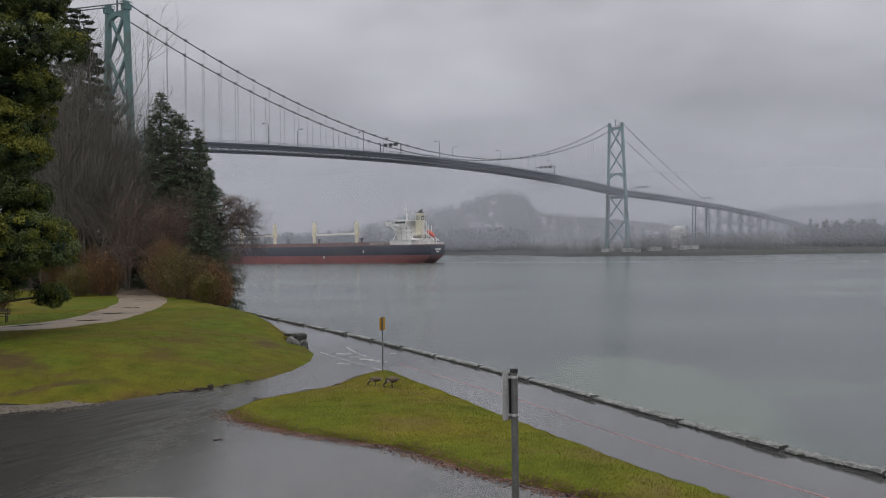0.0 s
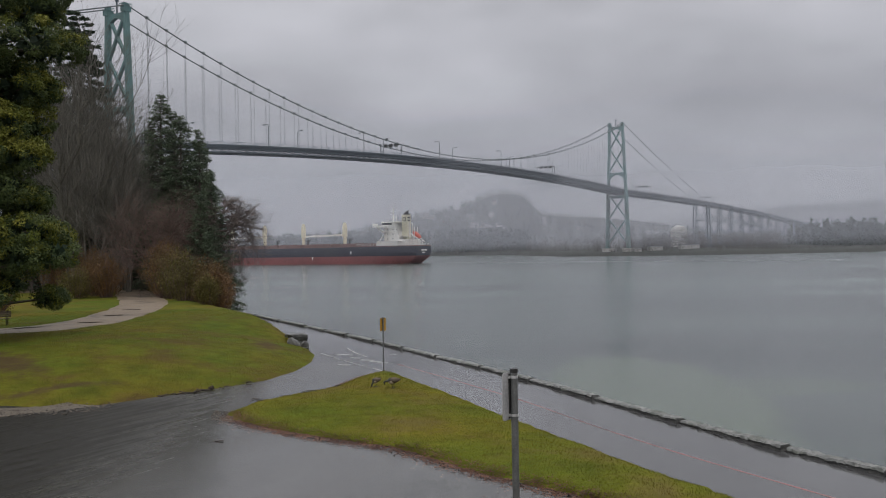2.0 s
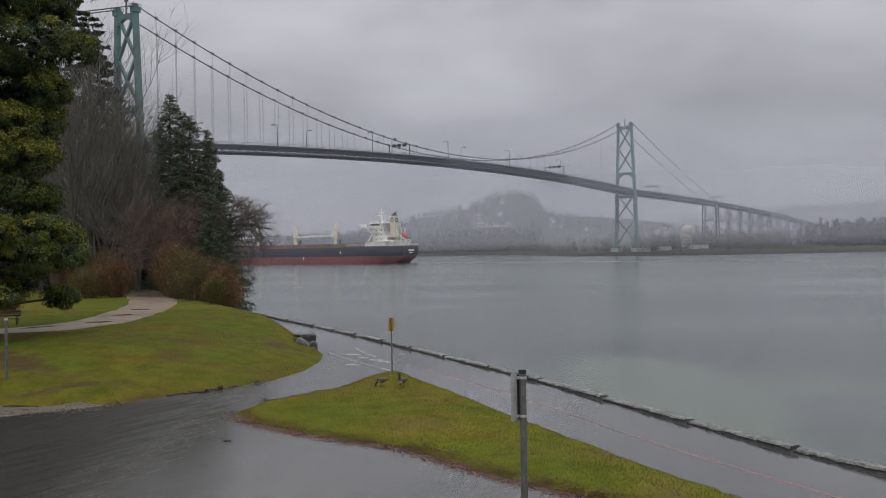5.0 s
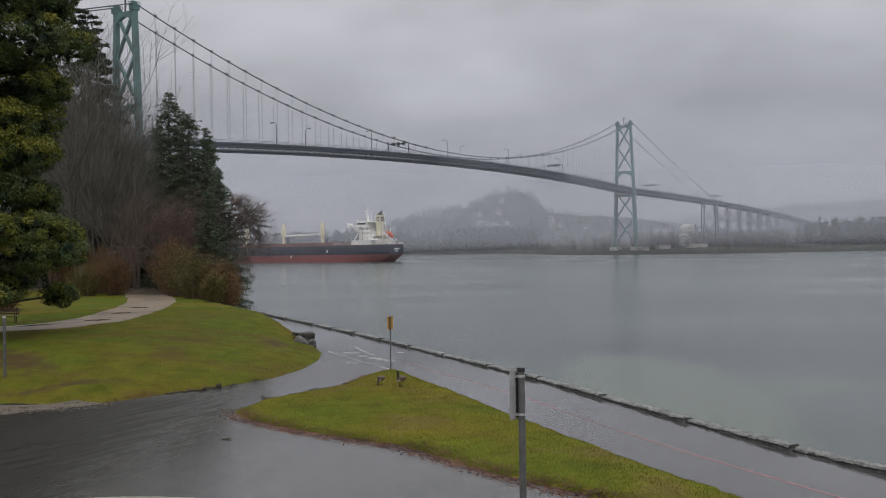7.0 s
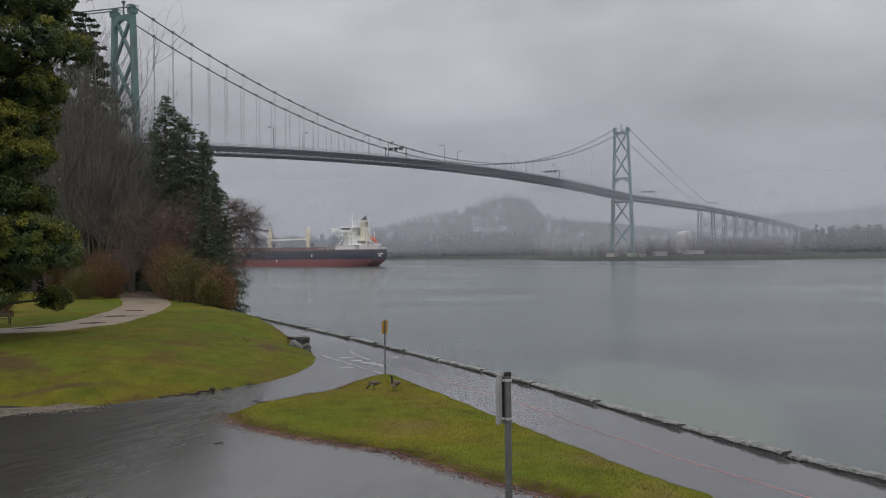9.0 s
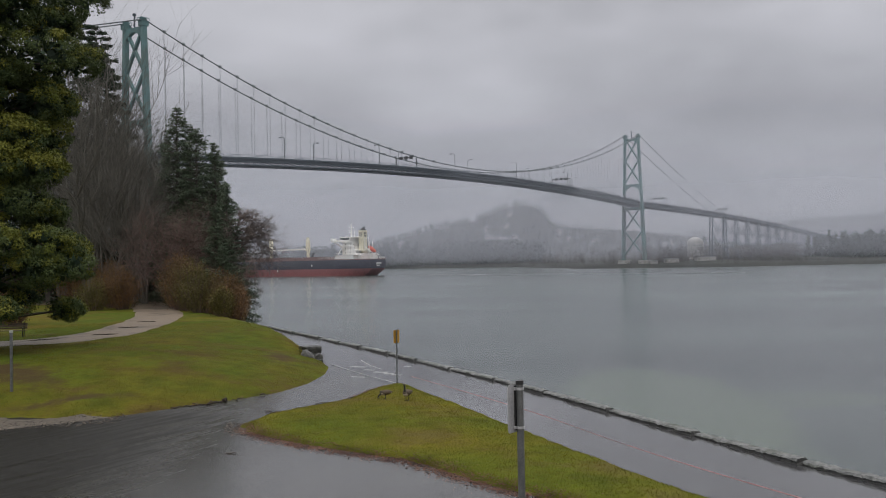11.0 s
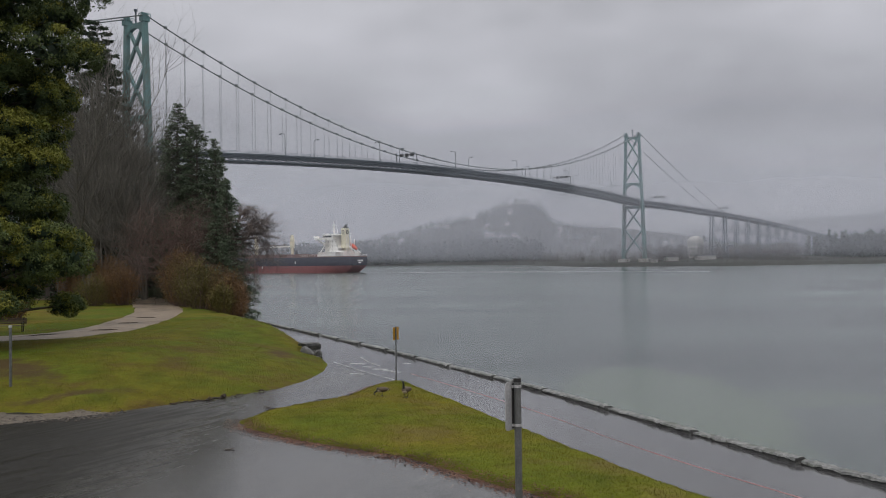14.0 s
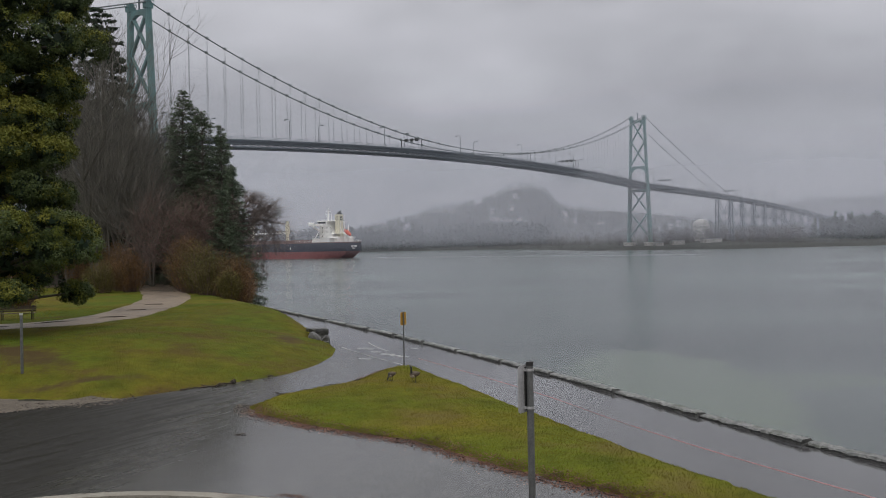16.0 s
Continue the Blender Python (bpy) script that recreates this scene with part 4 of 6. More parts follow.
s.make("stern_railing", M_SHIPWHITE, ship, "white stern railing")
for j, (y0, wd, z, h) in enumerate(((-0.6, 5.6, 8.0, 0.9), (-0.2, 3.0, 6.6, 0.6))):
    t = Shape()
    n = 5 if j == 0 else 4
    for i in range(n):
        yy = y0 - wd / 2 + (i + 0.5) * wd / n
        t.box(1.88, 1.95, yy - wd / n * 0.38, yy + wd / n * 0.38, z - h / 2, z + h / 2)
    t.make("name_mark", M_SHIPWHITE, ship, "row of white bars painted on the stern")
draft = Shape()
for x, z in ((78, 4.0), (46, 7.2)):
    draft.box(x, x + 0.8, BEAM / 2 + 0.02, BEAM / 2 + 0.06, z - 1, z + 0.6)
draft.make("draft_mark", M_SHIPWHITE, ship, "white hull mark")

# broken water astern
M_WAKE = surface("churned_water", (0.16, 0.175, 0.18), (0.24, 0.255, 0.26), 0.15, (0.3, 0.6), 0.6, 0.8, 0.2)
wk = Shape()
for k in range(40):
    x0 = 4 - k * 6.0
    wd = 5 + 0.05 * k * 6
    o = 2.2 * noise.noise((k * 0.4, 0, 0))
    o2, w2 = 2.2 * noise.noise(((k + 1) * 0.4, 0, 0)), 5 + 0.05 * (k + 1) * 6
    wk.add([(x0, o - wd * 0.16, 0.05), (x0, o + wd * 0.16, 0.05), (x0 - 6.0, o2 + w2 * 0.16, 0.05), (x0 - 6.0, o2 - w2 * 0.16, 0.05)], [(0, 1, 2, 3)])
wk.make("wake", M_WAKE, ship, "pale streak of churned water astern")

# accommodation block
house = Shape().box(17, 33, -12, 12, 10.9, 13.6).make("superstructure", M_SHIPWHITE, ship, "white accommodation block with bridge wings")
house.location.x = -4.6
Shape().box(20, 31.4, -6.6, 6.6, 13.6, 16.4).make("storey", M_SHIPWHITE, house)
Shape().box(21, 31.4, -6.4, 6.4, 16.4, 19.2).make("storey", M_SHIPWHITE, house)
Shape().box(22, 31.4, -6.4, 6.4, 19.2, 22.0).make("storey", M_SHIPWHITE, house)
Shape().box(24.0, 33, -7.0, 7.0, 22.0, 25.6).box(29.5, 33, -15.5, 15.5, 22.0, 23.2).make("wheelhouse", M_SHIPWHITE, house)
s = Shape()
for k, z in enumerate((13.6, 16.4, 19.2, 22.0, 25.0)):
    e = (12.3, 7.4, 7.2, 7.2, 7.4)[k]
    s.box(15.5 if k < 2 else 20, 32.6, -e - 0.2, e + 0.2, z - 0.06, z + 0.06)
    if k in (1, 2):
        continue
    for sgn in (-1, 1):
        s.bar((16 if k < 3 else 20, sgn * (e + 0.5), z + 1.1), (32.4, sgn * (e + 0.5), z + 1.1), 0.09)
s.make("balcony_decks", M_SHIPWHITE, house)
for k, (z, e) in enumerate(((15.0, 6.62), (17.8, 6.42), (20.6, 6.42))):
    for x in (24.5, 28.5):
        for sgn in (-1, 1):
            Shape().box(x - 0.35, x + 0.35, sgn * e - 0.04, sgn * e + 0.04, z - 0.4, z + 0.4).make("window", M_GLASSDARK, house)
    for y in (-6.0, -2.5, 6.0):
        Shape().box(19.96 + k, 20.02 + k, y - 0.35, y + 0.35, z - 0.4, z + 0.4).make("window", M_GLASSDARK, house)
for sgn in (-1, 1):
    Shape().box(25.0, 32.6, sgn * 7.02 - 0.04, sgn * 7.02 + 0.04, 23.6, 24.8).make("window", M_GLASSDARK, house, "long dark wheelhouse window")
    Shape().box(32.4, 33.3, sgn * 13.2 - 2.3, sgn * 13.2 + 2.3, 23.2, 24.4).make("wing_bulwark", M_SHIPWHITE, house)
for sgn in (-1, 1):
    Shape().bar((31, sgn * 15.0, 22.2), (31, sgn * 6.4, 18.2), 0.5).bar((30, sgn * 15.0, 22.2), (30, sgn * 6.4, 18.8), 0.4).bar((31, sgn * 11.6, 13.6), (31, sgn * 6.6, 19.0), 0.35).make("wing_strut", M_SHIPWHITE, house)
Shape().bar((29, 0, 25), (29, 0, 34.5), 0.8, 0.8, 0.3, 0.3).bar((29, -3.2, 30.0), (29, 3.2, 30.0), 0.25).bar((29, -2.4, 32.0), (29, 2.4, 32.0), 0.5, 0.3).bar((27.5, 0, 28.5), (31, 0, 28.5), 0.3).bar((28, -2, 25), (28, -2, 29.5), 0.2).make("mast", M_SHIPWHITE, house, "white radar mast with crossbars")
fun = Shape().loft([[(x, y, z) for x, y in ((12.6, -2.0), (16.4, -2.0), (17.0, -1.0), (17.0, 1.0), (16.4, 2.0), (12.6, 2.0))] for z in (10.9, 29.6)]).make("funnel", M_CREAM, ship, "cream funnel with black square marks")
Shape().box(13.4, 15.8, 2.01, 2.06, 25.6, 28.2).box(12.52, 12.58, -1.2, 1.2, 25.6, 28.2).make("funnel_mark", M_MARK, fun, "black square mark")
Shape().box(13.9, 14.4, 2.05, 2.10, 26.0, 27.8).box(14.8, 15.3, 2.05, 2.10, 26.0, 27.8).box(12.48, 12.53, -0.6, 0.6, 26.3, 27.4).make("funnel_badge", M_CREAM, fun)
s = Shape()
for x, y, h in ((13.8, -0.8, 32.2), (13.8, 0.8, 31.6), (15.6, 0, 31.0)):
    s.tube([(x, y, 29), (x, y, h - 0.6), (x - 0.6, y, h)], 0.5, 8)
s.make("exhaust_pipes", M_BLACK, fun, "black exhaust pipes")
s = Shape()
for x, y, h in ((15, -7, 16.4), (15, 7, 16.4), (11, -7.5, 13.5), (10, 7.5, 13.4)):
    s.tube([(x, y, 10.9), (x, y, h)], 0.6, 8).blob((x, y, h), (1.0, 1.0, 0.7), 8, 5)
s.box(10.5, 14.5, -8, 8, 10.9, 14.6)
s.make("engine_casing", M_SHIPWHITE, ship)
# free-fall lifeboat on its sloping ramp over the stern
s = Shape()
for sgn in (-1, 1):
    s.bar((9.5, 2.5 + sgn * 1.7, 19.0), (0.2, 2.5 + sgn * 1.7, 13.0), 0.4)
    s.bar((9.2, 2.5 + sgn * 1.7, 10.9), (9.2, 2.5 + sgn * 1.7, 24.5), 0.35).bar((2.0, 2.5 + sgn * 1.7, 10.9), (2.0, 2.5 + sgn * 1.7, 14.2), 0.35).bar((5.5, 2.5 + sgn * 1.7, 10.9), (5.5, 2.5 + sgn * 1.7, 22.0), 0.3)
s.bar((9.2, 0.8, 24.3), (9.2, 4.2, 24.3), 0.35)
ramp_ = s.make("lifeboat_ramp", M_SHIPWHITE, ship, "white lifeboat launching frame")
rot = Matrix.Translation((4.8, 2.5, 17.2)) @ Matrix.Rotation(radians(-33), 4, "Y")
Shape().blob((0, 0, 0), (3.7, 1.3, 1.3), 12, 9, m=rot).make("lifeboat", M_ORANGE, ship, "orange enclosed free-fall lifeboat", smooth=True)
for k, x in enumerate((64.0, 100.0, 136.0, 168.0)):
    c = Shape().loft([[(x + a * w, b * w * 0.9, z) for a, b in ((-1, -0.6), (-0.6, -1), (0.6, -1), (1, -0.6), (1, 0.6), (0.6, 1), (-0.6, 1), (-1, 0.6))] for z, w in ((10.9, 1.0), (17.0, 1.0), (17.2, 1.5), (24.6, 1.35), (24.8, 0.95), (26.3, 0.9))]).make("deck_crane", M_CREAM, ship, "cream deck crane with lowered jib")
    if k in (0, 2):
        a, b = x + 2, x + 33
    else:
        a, b = None, None
    if a:
        j = Shape()
        for sgn in (-1, 1):
            j.bar((a, sgn * 1.2, 18.4), (b, sgn * 0.7, 18.0), 0.7, 1.0)
        for i in range(8):
            j.bar((a + i * 4, -1.1, 18.3), (a + i * 4, 1.1, 18.3), 0.3)
        j.make("jib", M_SHIPWHITE, c)
        Shape().tube([(x + 0.5, 0, 26.0), (x + 16, 0, 21.0), (b, 0, 18.4)], 0.07, 4).tube([(x + 35, 0, 26.0), (x + 20, 0, 21.5), (x + 8, 0, 19.2)], 0.07, 4).make("crane_wire", M_BLACK, c)
for x in (60.0, 96.0, 124.0):
    Shape().bar((x, 0, 12.6), (x, 0, 15.2), 1.0).bar((x - 1.2, 0, 15.2), (x + 1.2, 0, 15.2), 1.4, 0.7).make("deck_vent", M_BLACK, ship)
Shape().bar((181, 0, 10.9), (181, 0, 22), 0.5).make("foremast", M_SHIPWHITE, ship)
Shape().loft([[(x, -hull_half(x, 11) * 0.98, z) for x in (164, 176, 186, 189)] + [(x, hull_half(x, 11) * 0.98, z) for x in (189, 186, 176, 164)] for z in (10.9, 13.2)]).make("forecastle", M_HULL, ship)



# ---- trees ----
def leaf_quads(rng, centres, normals, length, width, droop=0.0, spread=0.8, facing=False):
    """Small leaf quads at the centres, lying roughly along the normals, or facing them."""
    k = len(centres)
    face = normals + rng.normal(0, 0.35, (k, 3))
    if facing:
        normals = np.cross(face, rng.normal(0, 1, (k, 3)))
        normals /= np.linalg.norm(normals, axis=1, keepdims=True) + 1e-9
        normals = normals + 0.35 * face
        spread = 0.1
    d = normals + rng.normal(0, spread, (k, 3))
    d[:, 2] -= droop
    d /= np.linalg.norm(d, axis=1, keepdims=True) + 1e-9
    s = np.cross(d, face if facing else rng.normal(0, 1, (k, 3)))
    s /= np.linalg.norm(s, axis=1, keepdims=True) + 1e-9
    ln = length * rng.uniform(0.55, 1.3, (k, 1))
    wd = width * rng.uniform(0.6, 1.3, (k, 1))
    a, b = centres - d * ln * 0.3, centres + d * ln * 0.7
    mid = centres + d * ln * 0.15
    return np.stack([a, mid - s * wd, b, mid + s * wd], 1)


def conifer(x, y, h, r, seed, material, label, bare=0.06, tier=0.42, leaf=0.42, category="tree", flat_top=False, dense=1.0):
    """A conifer: a tapered trunk, drooping limbs in whorls, and sprays of foliage along them."""
    z0 = float(lawn_height(np.array([x]), np.array([y]))[0]) - 0.1
    rng = np.random.default_rng(seed)
    t = empty("conifer", pose(x, y, z0), label, category)
    limbs, cs, ns = Shape(), [], []
    limbs.tube([(0, 0, -0.3), (0.05, 0, h * 0.3), (0, 0.05, h * 0.7), (0, 0, h * 0.98)], [h * 0.018, h * 0.014, h * 0.007, 0.02], 8)
    z = h * bare
    while z < h * 0.985:
        u = z / h
        env = r * ((1 - u) ** 0.74 * 1.18 + 0.012) if not flat_top else r * (0.35 + 0.65 * math.sin(min(1.0, u * 1.15) * math.pi) ** 0.6) * (1.0 if u > 0.45 else 0.5)
        env *= 0.8 + 0.45 * noise.noise((z * 0.55, seed * 3.3, 0))
        for k in range(int(rng.integers(3, 6))):
            az = rng.uniform(0, 2 * math.pi)
            ln = max(0.3, env * rng.uniform(0.65, 1.2))
            up = 0.25 if not flat_top else 0.1
            tip = np.array([math.cos(az) * ln, math.sin(az) * ln, z + ln * (up - 0.55 * (1 - u) * rng.uniform(0.6, 1.3))])
            base = np.array([0, 0, z])
            limbs.tube([base, base * 0.45 + tip * 0.55 + (0, 0, ln * 0.08), tip], [0.05 + 0.012 * ln, 0.035, 0.012], 3, False)
            n = int((10 + 15 * ln) * dense)
            f = rng.uniform(0.12, 1.0, (n, 1)) ** 0.7
            c = base + (tip - base) * f + rng.normal(0, 1, (n, 3)) * (0.10 + 0.13 * ln * (1.1 - f)) * (1, 1, 0.55)
            out = np.tile((tip - base) / ln, (n, 1))
            cs.append(c)
            ns.append(out)
        z += tier * rng.uniform(0.7, 1.25) * (1.0 if not flat_top else 2.2)
    limbs.make("trunk", M_BARK, t)
    quads_object("crown", leaf_quads(rng, np.concatenate(cs), np.concatenate(ns), leaf, leaf * 0.19, 0.35, 0.55), material, t)
    return t


def grow(shape, rng, p, d, length, radius, level, levels, bend, up, out, n_child):
    """Adds a wandering branch and its children."""
    steps = 4 if level < 2 else 3
    pts, rad = [p.copy()], [radius]
    q, dd = p.copy(), d.copy()
    for i in range(steps):
        dd = (dd + Vector(rng.normal(0, bend, 3)) + Vector((0, 0, up))).normalized()
        q = q + dd * (length / steps)
        pts.append(q.copy())
        rad.append(max(0.008, radius * (1 - 0.75 * (i + 1) / steps)))
    shape.tube(pts, rad, 6 if level == 0 else 4 if level == 1 else 3, False)
    if level >= levels:
        return
    for k in range(n_child[level]):
        f = rng.uniform(0.3 if level == 0 else 0.15, 1.0)
        j = min(int(f * steps), steps - 1)
        at = pts[j].lerp(pts[j + 1], f * steps - j)
        axis = (pts[j + 1] - pts[j]).normalized()
        side = axis.cross(Vector(rng.normal(0, 1, 3))).normalized()
        nd = (axis * (1 - out) + side * out).normalized()
        grow(shape, rng, at, nd, length * rng.uniform(0.42, 0.68), radius * 0.5 * (1.05 - 0.4 * f), level + 1, levels, bend, up, out, n_child)


def bare_tree(x, y, h, seed, material, label, lean=(0, 0), stems=1, up=0.10, out=0.5, bend=0.16, n_child=(9, 7, 6), thick=0.013, category="tree", spread=0.0):
    z0 = float(lawn_height(np.array([x]), np.array([y]))[0]) - 0.1
    rng = np.random.default_rng(seed)
    t = empty("bare_tree", pose(x, y, z0), label, category)
    for i in range(stems):
        s = Shape()
        a = rng.uniform(0, 2 * math.pi)
        d = Vector((lean[0] + spread * math.cos(a), lean[1] + spread * math.sin(a), 1)).normalized()
        grow(s, rng, Vector((0.25 * math.cos(a) * (stems > 1), 0.25 * math.sin(a) * (stems > 1), -0.2)), d, h * rng.uniform(0.62, 0.8), h * thick * rng.uniform(0.8, 1.1), 0, 3, bend, up, out, n_child)
        s.make("trunk" if stems == 1 else "stem", material, t)
    return t


def shrub(x, y, h, r, seed, material, label, leaf=0.14, count=7700):
    z0 = float(lawn_height(np.array([x]), np.array([y]))[0])
    rng = np.random.default_rng(seed)
    t = empty("shrub", pose(x, y, z0), label, "shrub")
    s, cs, ns = Shape(), [], []
    h, r = h * 1.25, r * 1.12
    for k in range(70):
        a, u = rng.uniform(0, 2 * math.pi), rng.uniform(0.1, 1.0)
        tip = Vector((math.cos(a) * r * u, math.sin(a) * r * u, h * (1.05 - 0.45 * u * u) * rng.uniform(0.75, 1.12)))
        b = Vector((math.cos(a) * r * u * 0.35, math.sin(a) * r * u * 0.35, -0.1))
        m = b.lerp(tip, 0.5) + Vector(rng.normal(0, 0.15, 3))
        s.tube([b, m, tip], [0.035, 0.02, 0.006], 3, False)
        n = count // 70
        f = rng.uniform(0.15, 1.0, (n, 1))
        c = np.array(b) + (np.array(tip) - np.array(b)) * f + rng.normal(0, 0.22, (n, 3))
        cs.append(c)
        ns.append(np.tile(np.array(tip - b).reshape(1, 3) / (tip - b).length, (n, 1)))
    s.make("brushwood", M_TWIGRED, t)
    quads_object("leaves", leaf_quads(rng, np.concatenate(cs), np.concatenate(ns), leaf, leaf * 0.3, 0.0, 0.8), material, t)
    return t


def cypress(x, y):
    """The big tree by the road: heavy cushions of upswept sprays, tier over tier, with dark hollows between them."""
    z0 = float(lawn_height(np.array([x]), np.array([y]))[0]) - 0.1
    rng = np.random.default_rng(11)
    t = empty("cypress_tree", pose(x, y, z0), "tall old cypress with dense golden-green rounded foliage pads", "tree")
    Shape().tube([(0, 0, -0.4), (0.1, 0, 5), (-0.1, 0.1, 12), (0.1, 0, 20), (0, 0, 26)], [0.75, 0.6, 0.45, 0.28, 0.06], 10).make("trunk", M_BARK, t)
    limbs = Shape()
    sets = {0: ([], []), 1: ([], [])}
    core_c, core_n = [], []
    # height, reach, number of cushions, their radius and the share of golden sprays
    tiers = [(2.7, 6.0, 4, 1.1, 0.40), (4.5, 6.5, 9, 1.7, 0.50), (6.5, 6.0, 8, 1.7, 0.55), (8.5, 4.8, 7, 1.4, 0.30), (10.6, 5.4, 8, 1.75, 0.85), (12.6, 5.5, 8, 1.75, 0.90), (14.5, 5.3, 8, 1.6, 0.60),
             (16.0, 4.6, 7, 1.2, 0.10), (17.6, 6.8, 9, 1.8, 0.22), (19.6, 5.8, 8, 1.7, 0.18), (21.4, 7.2, 9, 1.8, 0.16), (23.3, 5.0, 7, 1.7, 0.15), (25.2, 2.9, 5, 1.4, 0.15)]
    for z, r, n, size, gold in tiers:
        turn = rng.uniform(0, 6.28)
        for k in range(n + 4):
            outer = k < n
            a = 2 * math.pi * (k + rng.uniform(-0.25, 0.25)) / (n if outer else 4) + turn
            ln = max(0.6, (r + 0.5 - size) * (rng.uniform(0.88, 1.08) if outer else rng.uniform(0.35, 0.55)))
            c = np.array([math.cos(a) * ln, math.sin(a) * ln, z + rng.uniform(-0.5, 0.5)])
            b = np.array([0, 0, z - 1.1])
            if outer:
                limbs.tube([b, b * 0.5 + c * 0.5 + (0, 0, 0.1), c, c * (1.1, 1.1, 1)], [0.14, 0.10, 0.05, 0.02], 5, False)
            sz = size * rng.uniform(0.85, 1.12)
            # dark wood and inner foliage, shade put into its colour, fill the cushion
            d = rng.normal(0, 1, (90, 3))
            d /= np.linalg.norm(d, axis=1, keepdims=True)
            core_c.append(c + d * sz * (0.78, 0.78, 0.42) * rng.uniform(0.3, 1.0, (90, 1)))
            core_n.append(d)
            # lumps of upswept sprays over the cushion
            m = 46 if outer else 10
            d = rng.normal(0, 1, (m, 3)) + (0.5 * math.cos(a), 0.5 * math.sin(a), 0.30)
            d /= np.linalg.norm(d, axis=1, keepdims=True)
            lumps = c + d * sz * (0.92, 0.92, 0.58) * rng.uniform(0.85, 1.06, (m, 1))
            for q, up in zip(lumps, d):
                w = rng.uniform(0.30, 0.52)
                # more gold on top, less beneath: light from above put into the colour
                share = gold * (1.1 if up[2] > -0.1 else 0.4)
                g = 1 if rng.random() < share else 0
                e = rng.normal(0, 1, (88, 3)) + up * 0.8 + (0, 0, 0.25)
                e /= np.linalg.norm(e, axis=1, keepdims=True)
                tips = q + e * w * rng.uniform(0.62, 1.12, (88, 1)) * (1, 1, 0.8)
                sets[g][0].append(tips)
                sets[g][1].append(e + (0, 0, 0.3))
    limbs.make("branchwork", M_BARK, t)
    quads_object("inner_foliage", leaf_quads(rng, np.concatenate(core_c), np.concatenate(core_n), 0.55, 0.20, 0.0, 0.7), M_CEDARBACK, t, "dense inner foliage with shade put into its dark colour")
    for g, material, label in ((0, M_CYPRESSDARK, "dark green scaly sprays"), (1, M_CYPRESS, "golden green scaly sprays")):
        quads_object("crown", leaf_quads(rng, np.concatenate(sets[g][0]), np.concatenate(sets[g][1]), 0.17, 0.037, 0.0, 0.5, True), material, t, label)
    return t


cypress(-28.4, 55.5)
CEDAR_LABEL = "dark green cedar at the edge of the wood"
for i, (x, y, h, r) in enumerate(((-35.4, 120, 27.0, 6.8), (-34.0, 121, 25.0, 6.0), (-32.4, 118, 24.4, 7.0), (-30.6, 119, 21.0, 6.4), (-29.8, 117, 22.2, 5.2), (-27.8, 113, 16.5, 3.5), (-26.4, 107, 10.0, 2.2), (-33.5, 117, 14.0, 4.6), (-28.8, 112, 12.0, 3.5), (-37.8, 124, 24.0, 5.2), (-27.4, 107.5, 13.5, 2.8), (-26.3, 106.0, 9.0, 1.8), (-26.4, 108.5, 16.0, 3.2))):
    conifer(x, y, h, r, 100 + i, M_CEDAR, CEDAR_LABEL, 0.02, 0.30, 0.28, dense=1.4)
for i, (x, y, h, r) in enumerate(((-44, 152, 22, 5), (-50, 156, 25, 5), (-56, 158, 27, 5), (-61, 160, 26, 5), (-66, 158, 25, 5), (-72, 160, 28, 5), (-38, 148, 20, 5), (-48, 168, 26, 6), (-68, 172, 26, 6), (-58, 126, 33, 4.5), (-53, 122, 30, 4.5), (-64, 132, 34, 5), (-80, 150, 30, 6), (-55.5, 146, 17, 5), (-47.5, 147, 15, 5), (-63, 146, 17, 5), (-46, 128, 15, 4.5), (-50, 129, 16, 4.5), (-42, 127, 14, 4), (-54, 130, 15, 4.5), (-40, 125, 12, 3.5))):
    conifer(x, y, h, r, 200 + i, M_CEDARBACK, "tall conifer deep in the wood, shade put into its dark colour", 0.0, 0.7, 0.62, dense=0.6)
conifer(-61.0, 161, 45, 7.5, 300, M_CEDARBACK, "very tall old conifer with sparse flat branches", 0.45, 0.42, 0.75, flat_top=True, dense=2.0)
for i, (x, y, h) in enumerate(((-48.0, 123, 29), (-45.0, 122, 25), (-42.0, 120, 21), (-39.8, 119, 17), (-50.0, 119, 25), (-38.4, 116, 15), (-45.5, 116, 21), (-42.5, 114, 16), (-46.5, 124, 28), (-43.4, 123, 23), (-41.0, 122, 19), (-51.5, 122, 27))):
    bare_tree(x, y, h, 400 + i, M_TWIG, "tall leafless grey maple at the wood's edge", stems=3, up=0.14, out=0.42, bend=0.12, n_child=(10, 6, 5), thick=0.0105, spread=0.18)
for i, (x, y, h) in enumerate(((-31.0, 109.5, 12.0), (-33.0, 110.5, 12.5), (-29.2, 109.0, 9.0))):
    bare_tree(x, y, h, 500 + i, M_TWIGRED, "leafless reddish-brown thicket tree", stems=4, up=0.06, out=0.55, n_child=(10, 8, 6), thick=0.008, spread=0.24)


